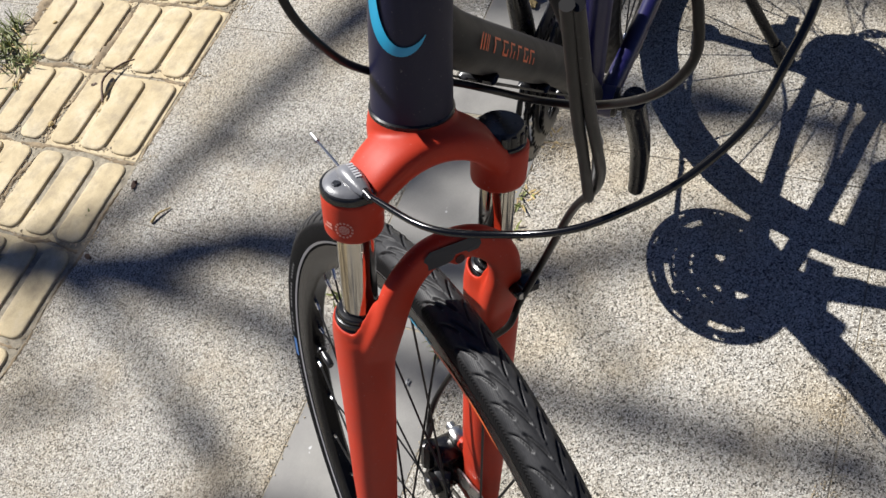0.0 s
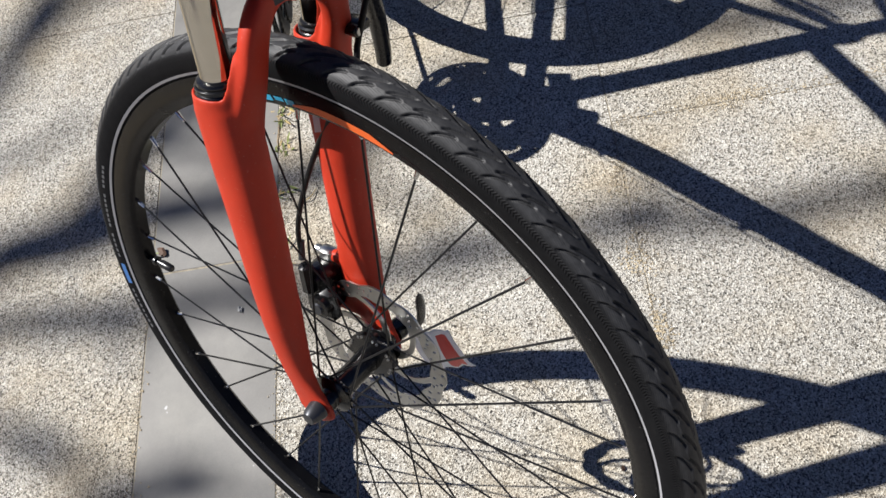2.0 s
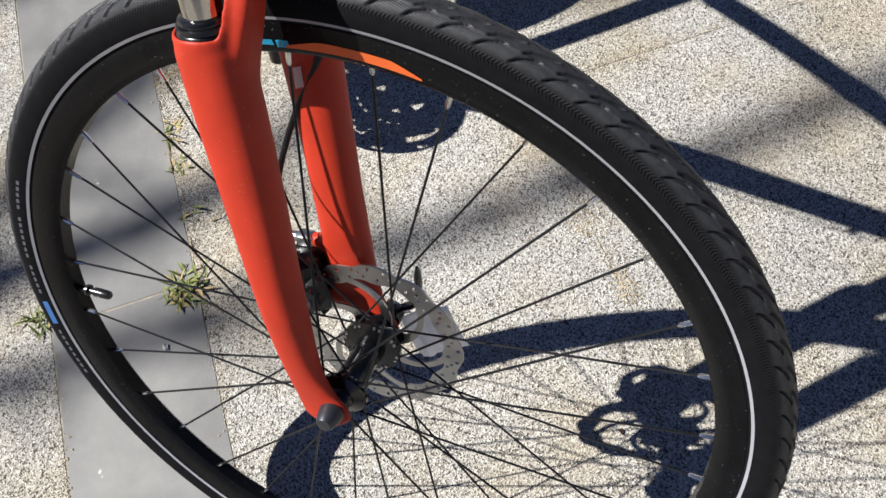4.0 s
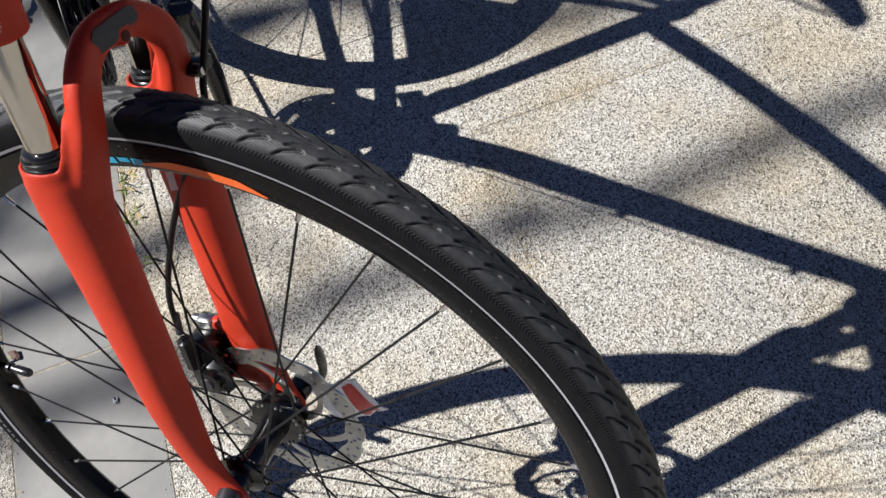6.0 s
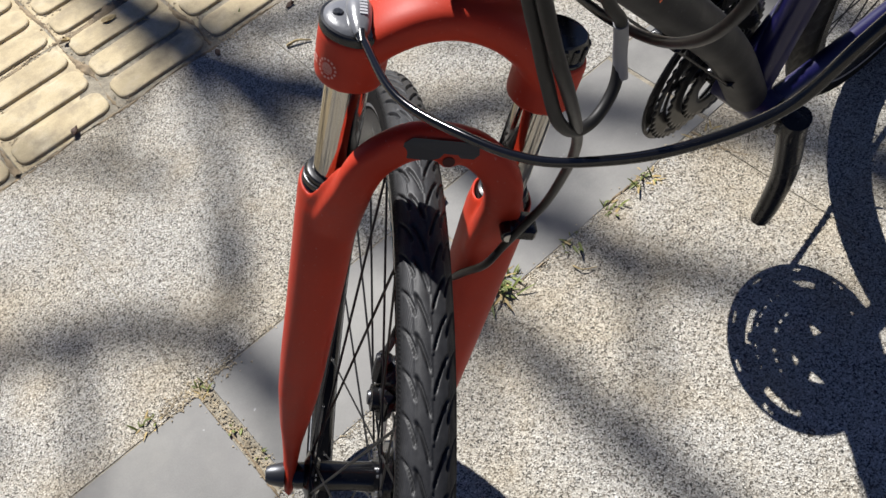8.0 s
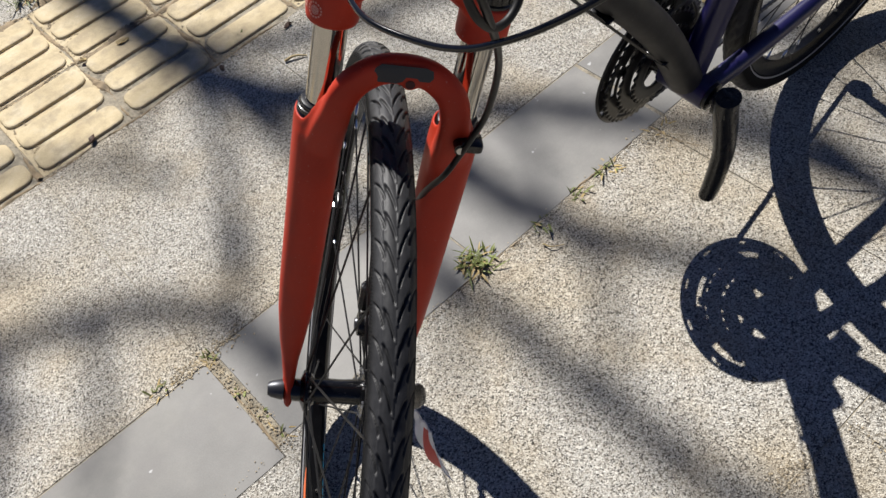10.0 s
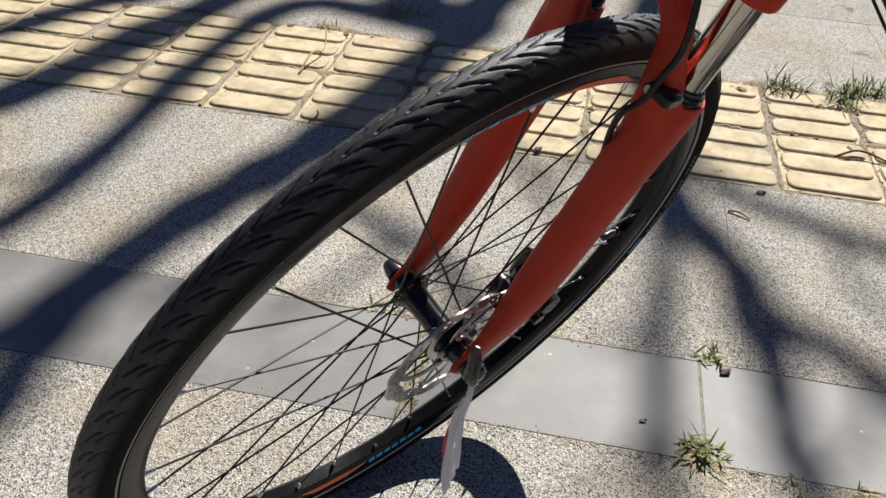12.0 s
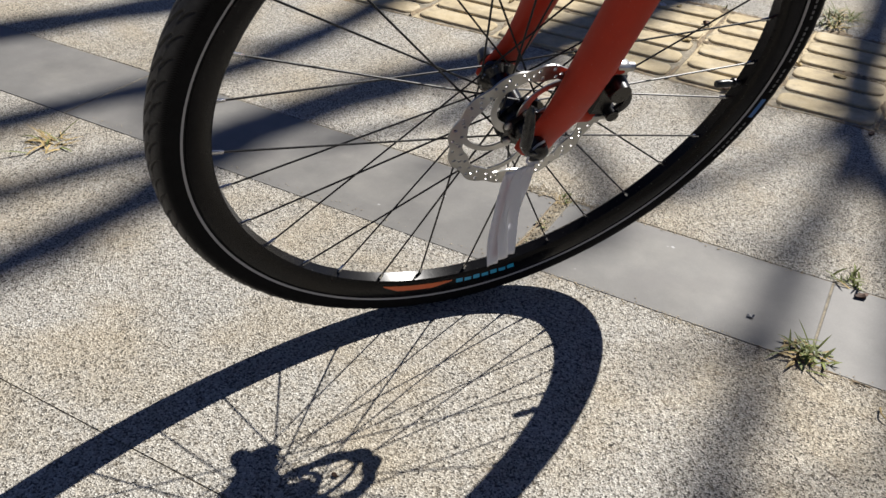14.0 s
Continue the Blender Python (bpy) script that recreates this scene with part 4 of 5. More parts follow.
for s, up_dir in ((1, -1), (-1, 1)):
    y = 0.062 if s > 0 else -0.074
    pts = [(0.000, y, 0.016 * -up_dir), (0, y, 0), (-0.007, y + s * 0.007, 0.05 * up_dir), (-0.010, y + s * 0.013, 0.10 * up_dir), (-0.003, y + s * 0.016, 0.155 * up_dir), (0.003, y + s * 0.016, 0.184 * up_dir)]
    p = curve_points(pts, 22)
    put("crank_arm", *joined(tube(p, [0.0200 - 0.0050 * (i / 21) ** 1.6 for i in range(22)], 16, squash=0.80, up=(0, 1, 0)), tube([(0, y - s * 0.012, 0), (0, y + s * 0.010, 0)], [0.0185, 0.0165], 22)), BLACK, crank, CR, "black crank arm without a pedal")
put("front_derailleur", *joined(box(-0.035, -0.058, 0.115, 0.09, 0.004, 0.024, 0.001), box(-0.035, -0.040, 0.115, 0.08, 0.003, 0.020, 0.001), box(-0.045, -0.025, 0.135, 0.035, 0.045, 0.022, 0.004)), ALLOY_BLACK, bicycle, CR, "black front derailleur")
rear_hub = [(0.0, -0.064), (0.010, -0.064), (0.012, -0.05), (0.024, -0.022), (0.024, -0.018), (0.015, -0.012), (0.015, 0.022), (0.029, 0.028), (0.029, 0.032), (0.016, 0.040), (0.010, 0.064), (0.0, 0.064)]
REAR = BIKE @ Matrix.Translation(AX2)
rear_wheel = wheel("rear_wheel", REAR, "black double-wall rim of the rear wheel", 93 * 6, 34, 5.0, (0.030, 0.020, 0.0275, 0.0225), 0.045, rear_hub)
brake_rotor(REAR, 0.046)
cassette = []
for k in range(8):
    r = 0.025 + 0.0062 * k
    cassette.append(lathe([(0.0, -0.050 + 0.0035 * k), (r, -0.050 + 0.0035 * k), (r, -0.0485 + 0.0035 * k), (0.0, -0.0485 + 0.0035 * k)], 36))
put("cassette", *joined(*cassette), GUNMETAL, rear_wheel, REAR, "steel cassette sprockets", smooth=False)
put("rear_caliper", *box(0.058, 0.048, 0.058, 0.05, 0.034, 0.036, 0.006), ALLOY_BLACK, bicycle, REAR, "black rear brake caliper")
put("rear_derailleur", *joined(tube([(0.004, -0.070, -0.018), (0.020, -0.078, -0.055), (0.012, -0.072, -0.085)], [0.011, 0.013, 0.010], 10, squash=0.6), box(0.004, -0.058, -0.145, 0.020, 0.012, 0.130, 0.004), box(-0.040, -0.070, -0.066, 0.050, 0.022, 0.038, 0.008), tube([(-0.060, -0.070, -0.058), (-0.088, -0.072, -0.050)], [0.009, 0.0075], 12), moved(lathe([(0, -0.004), (0.020, -0.004), (0.020, 0.004), (0, 0.004)], 20), Matrix.Translation((0.010, -0.056, -0.095))), moved(lathe([(0, -0.004), (0.019, -0.004), (0.019, 0.004), (0, 0.004)], 20), Matrix.Translation((0.0, -0.056, -0.195)))), BLACK, bicycle, REAR, "black rear derailleur")
cable("derailleur_cable", [(0.30, -0.036, 0.280), (0.20, -0.048, 0.298), (0.10, -0.066, 0.312), (0.03, -0.082, 0.305), (-0.02, -0.088, 0.292), (-0.045, -0.078, 0.290)], 0.0026, HOUSING, "black derailleur cable housing", BIKE)
cable("rear_brake_housing", [(0.022, 0.060, 0.425), (0.050, 0.070, 0.455), (0.095, 0.072, 0.512), (0.168, 0.058, 0.622), (0.262, 0.030, 0.745)], 0.0035, HOUSING, "black rear brake housing", BIKE)


def chain_run(a, b, r=0.0046):
    n = int((Vector(b) - Vector(a)).length / 0.0127)
    geo = []
    a, b = Vector(a), Vector(b)
    for i in range(n):
        p, q = a.lerp(b, i / n), a.lerp(b, (i + 1.0) / n)
        geo.append(tube([p, p.lerp(q, 0.5), q], [r, r * 0.75, r], 6, squash=0.8))
    return joined(*geo)


put("upper_chain_run", *chain_run((0.435, -0.052, 0.352), (0.01, -0.042, 0.392)), GUNMETAL, bicycle, BIKE, "oiled steel chain")
put("lower_chain_run", *chain_run((0.425, -0.052, 0.190), (0.004, -0.056, 0.137)), GUNMETAL, bicycle, BIKE, "oiled steel chain")
# unseen panel, its outline traced back from the shadow it has to cast
panel_line = ((0.309, 0.402), (0.209, 0.421), (0.161, 0.432), (0.126, 0.464), (0.152, 0.509), (0.176, 0.554), (0.203, 0.605), (0.215, 0.660), (0.246, 0.635), (0.281, 0.572), (0.302, 0.507), (0.312, 0.440))
put("dress_guard", [(x, -0.052, z) for x, z in panel_line], [tuple(range(12))], BLACK, bicycle, BIKE, "unseen black panel by the rear wheel, added for its shadow", smooth=False)
thick(bicycle.children[-1], 0.003)
put("kickstand", *joined(tube(curve_points([(0.075, 0.074, 0.322), (0.078, 0.090, 0.300), (0.088, 0.160, 0.165), (0.098, 0.238, 0.045)], 14), [0.0085] * 14, 12), box(0.075, 0.076, 0.322, 0.055, 0.018, 0.040, 0.004)), BLACK, bicycle, BIKE, "black kickstand on the chainstay")
put("kickstand_foot", *tube([(0.0955, 0.222, 0.070), (0.098, 0.238, 0.046), (0.100, 0.249, 0.0335)], [0.0110, 0.0135, 0.0140], 14), BLACK, bicycle, BIKE, "black rubber kickstand foot")
# --- saddle and bars ---
saddle_rows = [(0.105, 0.050, 0.022, 0.978), (0.125, 0.078, 0.026, 0.980), (0.16, 0.080, 0.028, 0.982), (0.21, 0.058, 0.028, 0.978), (0.27, 0.032, 0.024, 0.980), (0.33, 0.023, 0.020, 0.986), (0.365, 0.017, 0.015, 0.984), (0.374, 0.008, 0.008, 0.980)]
put("saddle", *loft([[(x, hw * math.cos(g), z + hh * math.sin(g) * (1.0 if math.sin(g) < 0 else 0.7)) for g in (2 * math.pi * j / 20 for j in range(20))] for x, hw, hh, z in saddle_rows]), BLACK, bicycle, BIKE, "black padded saddle")
put("saddle_rail", *joined(*(tube([(0.13, s * 0.020, 0.955), (0.20, s * 0.022, 0.935), (0.28, s * 0.022, 0.935), (0.34, s * 0.012, 0.965)], 0.0035, 8) for s in (1, -1)), box(0.2385, 0, 0.930, 0.04, 0.05, 0.025, 0.005)), ALLOY_BLACK, bicycle, BIKE, "saddle rails and clamp")
put("rear_reflector", *joined(box(0.168, 0, 0.828, 0.050, 0.075, 0.055, 0.010), box(0.225, 0, 0.835, 0.07, 0.012, 0.014, 0.003)), BLACK, bicycle, BIKE, "black rear lamp on the seat post")
put("stem", *joined(tube([(HX, 0, 0.640), (HX, 0, 0.700)], 0.0165, 24), tube([(HX, 0, 0.690), (0.045, 0, 0.715)], [0.016, 0.0145], 20), tube([(0.045, -0.022, 0.715), (0.045, 0.022, 0.715)], 0.0215, 24)), ALLOY_BLACK, bicycle, FORK, "black handlebar stem")
bar = put("handlebar", *tube(curve_points([(-0.005, -0.300, 0.735), (0.030, -0.15, 0.730), (0.045, -0.05, 0.715), (0.045, 0.05, 0.715), (0.030, 0.15, 0.730), (-0.005, 0.300, 0.735)], 40), 0.0118, 16), ALLOY_BLACK, bicycle, FORK, "black handlebar")
for s in (1, -1):
    put("grip", *tube([(0.008, s * 0.215, 0.7335), (0.002, s * 0.25, 0.7345), (-0.006, s * 0.304, 0.735)], [0.0165, 0.0155, 0.0175], 18), BLACK, bar, FORK, "black rubber grip")
    put("brake_lever", *joined(box(0.022, s * 0.175, 0.722, 0.035, 0.04, 0.028, 0.005), tube(curve_points([(0.035, s * 0.180, 0.718), (0.060, s * 0.225, 0.708), (0.062, s * 0.290, 0.706)], 12), 0.0058, 10)), ALLOY_BLACK, bar, FORK, "black brake lever")

# ---- hang tag on the front axle ----
tag_rows = []
T1, T2, B1, B2 = Vector((-0.2835, -0.3340, 0.3010)), Vector((-0.2770, -0.2880, 0.2930)), Vector((-0.2850, -0.3490, 0.2030)), Vector((-0.2810, -0.3010, 0.1950))
for i in range(25):
    u = i / 24
    a, b = T1.lerp(B1, u), T2.lerp(B2, u)
    row = []
    for j in range(15):
        k = j / 14
        crease = 0.0034 * math.sin(17 * k + 2.2 * math.sin(3.1 * u)) + 0.0017 * math.sin(31 * k - 5 * u)
        row.append(a.lerp(b, k) + Vector((-1, 0.15, 0)) * (0.007 * math.sin(math.pi * u) * math.sin(math.pi * (0.15 + 0.7 * k)) + crease * (0.35 + 0.65 * math.sin(math.pi * u))))
    tag_rows.append(row)
hang_tag = thick(put("hang_tag", *loft(tag_rows, False, False, False), PAPER), 0.0007)
tagged(hang_tag, "creased white paper hang tag with red stripe on the front axle", "tag")
put("tag_stripe", *loft([[p + Vector((-0.0010, 0, 0)) for p in r[2:6]] for r in tag_rows[2:23]], False, False, False), PAPER_RED, hang_tag, label="red printed stripe")
put("tag_loop", *tube(curve_points([(-0.270, -0.284, 0.318), (-0.276, -0.292, 0.312), (-0.279, -0.300, 0.299), (-0.272, -0.288, 0.296)], 16), 0.0012, 6), PAPER, hang_tag, label="plastic loop")


# ---- tree overhead, out of view, whose bare limbs shade the paving ----
def sunward(gx, gy, z):
    return Vector((gx + 0.2181 * z, gy + 0.9156 * z, z))


tree = thing("street_tree", pose(1.60, 9.4, 0), "bare-limbed street tree rising beyond the paving", "tree")
FORK_POINT = (1.35, 8.9, 5.8)


def limb(name, pts, r0, r1, n=26, label=""):
    p = curve_points(pts, n)
    rad = [(r0 + (r1 - r0) * i / (n - 1)) * (1 + 0.10 * math.sin(i * 1.7) + 0.06 * math.sin(i * 4.1)) for i in range(n)]
    return put(name, *tube(p, rad, 10), BARK, tree, label=label)


def shaded(z, *spots):
    """Points of a limb at a height, over the places on the ground that it shades."""
    return [sunward(x, y, z) for x, y in spots]


limb("trunk", [(1.60, 9.4, 0), (1.54, 9.25, 1.8), (1.44, 9.0, 3.8), FORK_POINT], 0.17, 0.10, label="grey-brown bark trunk")
limb("limb", [FORK_POINT] + shaded(5.96, (-0.50, 1.9), (-0.60, 1.30), (-0.69, 0.85), (-0.765, 0.58), (-0.85, 0.37), (-0.91, 0.17), (-0.935, -0.02), (-0.915, -0.22), (-0.93, -0.45), (-0.96, -0.9)), 0.092, 0.038, 44)
limb("limb", shaded(6.16, (-0.60, 1.30), (-1.05, 1.35), (-1.14, 0.89), (-1.13, 0.478), (-1.15, 0.19), (-1.24, -0.05), (-1.34, -0.4), (-1.5, -0.9)), 0.052, 0.036)
limb("limb", shaded(6.35, (-0.60, 1.30), (-1.10, 1.75), (-1.30, 1.10), (-1.39, 0.72), (-1.48, 0.46), (-1.57, 0.24), (-1.70, -0.1), (-1.85, -0.5)), 0.080, 0.056)
limb("limb", shaded(6.4, (-1.10, 1.75), (-1.50, 1.20), (-1.66, 0.85), (-1.76, 0.65), (-1.9, 0.3), (-2.1, -0.1)), 0.060, 0.045)
limb("branch", shaded(6.16, (-0.90, 0.17), (-0.955, -0.01), (-1.02, -0.14), (-1.09, -0.35), (-1.2, -0.7)), 0.040, 0.032)
limb("branch", shaded(5.96, (-0.71, 0.78), (-0.685, 0.66), (-0.68, 0.52), (-0.675, 0.41), (-0.695, 0.29), (-0.75, 0.19), (-0.82, 0.05)), 0.024, 0.016)
limb("branch", shaded(6.16, (-0.675, 0.42), (-0.60, 0.395), (-0.52, 0.355), (-0.44, 0.30), (-0.37, 0.22), (-0.31, 0.05)), 0.022, 0.026)
limb("limb", [FORK_POINT] + shaded(6.35, (-0.12, 1.9), (-0.13, 1.25), (-0.10, 0.90), (-0.065, 0.68), (0.01, 0.52), (0.075, 0.40), (0.105, 0.28), (0.112, 0.15), (0.120, 0.03), (0.145, -0.08), (0.19, -0.17), (0.24, -0.26), (0.32, -0.36)), 0.058, 0.021, 50)
limb("branch", shaded(6.35, (0.075, 0.40), (0.115, 0.31), (0.19, 0.26), (0.27, 0.195), (0.33, 0.105), (0.39, 0.01), (0.46, -0.12), (0.50, -0.28), (0.53, -0.45), (0.58, -0.68), (0.62, -1.0)), 0.030, 0.026, 40)
limb("branch", shaded(6.55, (-0.08, 0.78), (-0.075, 0.58), (-0.058, 0.42), (-0.060, 0.27), (-0.060, 0.12), (-0.050, -0.02), (-0.036, -0.12), (-0.034, -0.25), (-0.026, -0.36), (-0.014, -0.46), (-0.012, -0.58), (-0.028, -0.74), (-0.008, -0.90), (0.01, -1.08), (0.02, -1.5)), 0.026, 0.027, 44)
limb("branch", shaded(6.55, (-0.10, 0.90), (0.04, 0.71), (0.15, 0.64), (0.23, 0.612), (0.33, 0.572), (0.45, 0.53), (0.75, 0.42)), 0.026, 0.024)
limb("branch", shaded(6.73, (-0.10, 0.90), (-0.12, 0.66), (-0.17, 0.47), (-0.22, 0.385), (-0.27, 0.30), (-0.33, 0.16)), 0.018, 0.014)
limb("branch", shaded(6.73, (-0.69, 0.85), (-0.42, 0.74), (-0.31, 0.60), (-0.25, 0.50)), 0.018, 0.014)
limb("branch", shaded(7.6, (0.33, 0.572), (0.60, 0.42), (0.70, 0.15), (0.77, -0.15), (0.80, -0.45), (0.80, -0.75), (0.84, -1.1)), 0.026, 0.034, 36)
limb("branch", shaded(7.6, (0.70, 0.15), (0.68, -0.15), (0.64, -0.42), (0.68, -0.70), (0.66, -1.1)), 0.018, 0.022, 30)
limb("branch", shaded(7.2, (0.52, -0.05), (0.55, -0.25), (0.50, -0.44), (0.41, -0.58), (0.34, -0.70), (0.33, -0.83), (0.35, -1.0), (0.40, -1.3)), 0.030, 0.030, 36)
# thin twigs off the limbs, that soften and mottle the shade
rng = random.Random(17)
for x, y, z in ((-0.69, 0.80, 5.5), (-0.80, 0.50, 5.5), (-0.90, 0.20, 5.5), (-0.93, -0.20, 5.5), (-1.13, 0.50, 5.7), (-1.20, 0.10, 5.7), (-1.35, 0.90, 5.9), (-1.50, 0.40, 5.9), (-0.52, 0.36, 5.7), (-0.37, 0.22, 5.7),
                (-0.09, 0.85, 5.9), (0.05, 0.45, 5.9), (0.11, 0.20, 5.9), (0.15, -0.10, 5.9), (0.24, 0.22, 5.9), (0.36, 0.06, 5.9), (-0.06, 0.35, 6.0), (-0.05, 0.05, 6.0), (-0.03, -0.25, 6.0), (-0.02, -0.50, 6.0), (0.25, 0.60, 6.0), (-0.22, 0.38, 6.1)):
    g = rng.uniform(-2.3, -0.9)
    long = rng.uniform(0.16, 0.34)
    bend = rng.uniform(-0.5, 0.5)
    spots = [(x + long * u * math.cos(g + bend * u), y + long * u * math.sin(g + bend * u)) for u in (0.0, 0.35, 0.7, 1.0)]
    limb("twig", shaded(z + rng.uniform(0.0, 0.6), *spots), 0.016, 0.009, 10)


# ---- weeds and litter ----
def blade(root, way, length, width, droop, n=4):
    """A narrow leaf that bends over."""
    way = way.normalized()
    side = way.cross(Vector((0, 0, 1)))
    side = side.normalized() if side.length > 0.01 else Vector((1, 0, 0))
    verts, faces = [], []
    for i in range(n + 1):
        u = i / n
        p = root + way * length * u + Vector((0, 0, -droop * length * u * u))
        w = width * (math.sin(math.pi * (0.12 + 0.86 * u)) ** 0.7)
        fold = Vector((0, 0, w * 0.35))
        verts += [p - side * w + fold, p, p + side * w + fold]
    for i in range(n):
        a = 3 * i
        faces += [(a, a + 1, a + 4, a + 3), (a + 1, a + 2, a + 5, a + 4)]
    return verts, faces


def tuft(x, y, spread, blades, seed, dry, label, tall=1.0):
    rng = random.Random(seed)
    at = pose(x, y, -0.003)
    root = thing("weed_tuft", at, label, "weed", "weeds in the paving joints")
    for kind, count, material in (("green_leaf", int(blades * (1 - dry)), GREEN), ("dry_leaf", int(blades * dry) + 3, STRAW)):
        geo = []
        for i in range(count):
            g = rng.uniform(0, 2 * math.pi)
            rise = rng.uniform(0.25, 1.6) * tall if kind == "green_leaf" else rng.uniform(0.02, 0.6)
            o = Vector((rng.gauss(0, spread * 0.28), rng.gauss(0, spread * 0.22), 0))
            way = Vector((math.cos(g), math.sin(g), rise))
            geo.append(blade(o, way, rng.uniform(0.45, 1.0) * spread, rng.uniform(0.0011, 0.0021), rng.uniform(0.1, 0.7)))
        if geo:
            put(kind, *joined(*geo), material, root, at)
    return root


tuft(-0.002, -0.020, 0.044, 120, 1, 0.5, "green and straw weed tuft at the stone joint", 1.1)
tuft(0.017, 0.178, 0.034, 34, 2, 0.15, "small green weed beside the stone strip")
tuft(0.204, -0.036, 0.024, 30, 3, 0.4, "small pale weed sprout in the joint")
tuft(0.275, -0.030, 0.034, 52, 4, 0.75, "withered weed with dead leaves in the joint")
tuft(0.120, -0.038, 0.030, 40, 5, 0.75, "dry straw tuft in the joint")
tuft(0.400, -0.038, 0.030, 34, 6, 0.9, "brown moss and straw clump in the joint", 0.5)
tuft(-0.402, 0.140, 0.028, 60, 7, 0.85, "dry moss in the gap between stones")
tuft(-0.490, 0.148, 0.026, 36, 8, 0.7, "dull weed sprout at the stone edge")
tuft(-0.399, 0.060, 0.020, 18, 19, 0.6, "straw and weed filling the gap between stones")
tuft(-0.393, 0.005, 0.018, 16, 20, 0.75, "straw and weed filling the gap between stones")
tuft(-0.388, -0.040, 0.030, 22, 9, 0.85, "dry straw in the gap between stones")
tuft(-1.16, -0.195, 0.062, 90, 10, 0.93, "yellowed grass clump in the paving joint")
tuft(-0.94, 1.20, 0.050, 46, 11, 0.3, "green weed at the tactile strip's edge")
tuft(-0.79, 1.37, 0.090, 90, 12, 0.85, "tall dry grass clump behind the tactile strip", 1.4)
tuft(-0.22, 1.36, 0.070, 110, 13, 0.4, "green and dry grass clump")
tuft(0.20, 1.24, 0.080, 130, 14, 0.2, "leafy green weed at the tactile strip's edge", 1.3)
tuft(0.36, 1.27, 0.085, 130, 15, 0.25, "leafy green weed at the tactile strip's edge", 1.2)
tuft(-0.47, 1.215, 0.030, 26, 16, 0.5, "small weed at the tactile strip's edge")
tuft(-0.88, 0.97, 0.040, 26, 17, 0.95, "straw wedged between tactile tiles")
tuft(0.335, 1.195, 0.065, 120, 21, 0.45, "weed with dry leaves at the tactile strip's edge", 1.0)
tuft(0.28, 1.17, 0.040, 30, 22, 0.8, "dry leaves and straw at the tactile strip's edge", 0.6)
tuft(0.02, 1.18, 0.065, 100, 18, 0.4, "weed at the tactile strip's edge")
tuft(-0.227, 1.28, 0.065, 110, 23, 0.6, "brown and green weed at the tactile strip's edge")
tuft(0.033, 0.764, 0.022, 14, 24, 0.4, "small weed sprout between tactile tiles")
tuft(0.413, 1.29, 0.075, 90, 25, 0.15, "upright leafy weed at the tactile strip's edge", 1.5)
tuft(0.442, 1.56, 0.040, 40, 26, 0.85, "dry straw in the slab joint", 0.6)
tuft(0.448, 1.93, 0.040, 40, 27, 0.85, "dry straw in the slab joint", 0.6)
tuft(-0.014, 1.99, 0.045, 40, 28, 0.85, "dry straw in the slab joint", 0.6)


rng = random.Random(5)
for k in range(12):
    tuft(-1.32 + 0.2015 * k + rng.uniform(-0.02, 0.02), 0.74 + 0.45 * rng.random() + 0.008 * k, 0.034, 20, 40 + k, 0.95, "dry straw lodged between tactile tiles", 0.4)


def litter(name, x, y, z, size, turn, material, label, category, seed):
    rng = random.Random(seed)
    n = 9
    ring = [Vector((size * (1 + 0.3 * rng.uniform(-1, 1)) * math.cos(g), 0.6 * size * (1 + 0.3 * rng.uniform(-1, 1)) * math.sin(g), 0)) for g in (2 * math.pi * i / n for i in range(n))]
    lift = [Vector((0, 0, rng.uniform(0.1, 0.55) * size)) for _ in ring]
    geo = loft([[p * 0.8 for p in ring], [p + l for p, l in zip(ring, lift)], [p * 0.45 + l * 1.4 for p, l in zip(ring, lift)]])
    return tagged(put(name, *geo, material, at=pose(x, y, z, 0, 0, turn)), label, category)


litter("pebble", -0.0775, 0.0165, 0.001, 0.0058, 20, mat("grey_pebble", (0.33, 0.33, 0.32), 0.7), "small grey pebble on the stone strip", "pebble", 1)
litter("dead_leaf", 0.036, 0.1505, 0.001, 0.0095, 50, DEADLEAF, "curled dark dead leaf on the stone strip", "leaf", 2)
litter("dead_leaf", 0.121, 0.704, 0.001, 0.010, 10, DEADLEAF, "curled brown leaf on the paving", "leaf", 3)
litter("dead_leaf", -0.042, 0.700, 0.001, 0.0085, 90, DEADLEAF, "curled brown leaf beside the tactile strip", "leaf", 4)
litter("pebble", -0.2057, -0.4865, 0.001, 0.0035, 0, DEADLEAF, "tiny dark pebble on the paving", "pebble", 5)
litter("pebble", -0.36, -0.50, 0.001, 0.004, 0, DEADLEAF, "tiny brown crumb on the paving", "pebble", 6)
litter("paper_scrap", -0.60, 1.13, 0.006, 0.010, 30, PAPER, "tiny white paper scrap on the tactile strip", "litter", 7)
litter("dead_leaf", -0.47, 1.07, 0.006, 0.011, 0, DEADLEAF, "brown leaf on the tactile strip", "leaf", 8)


litter("dead_leaf", 0.690, 0.113, 0.001, 0.018, 60, STRAW, "curled pale dead leaf on the stone strip", "leaf", 9)


rng = random.Random(21)
for k in range(16):
    litter("dead_leaf", -1.0 + 0.11 * k + rng.uniform(-0.03, 0.03), rng.choice((0.735, 0.955, 0.965, 1.19, 1.20)) + 0.03 * (-1.0 + 0.11 * k) + rng.uniform(-0.02, 0.02), 0.005, rng.uniform(0.006, 0.013), rng.uniform(0, 180), STRAW if k % 3 else DEADLEAF, "curled dry leaf scrap lodged between tactile tiles", "leaf", 60 + k)


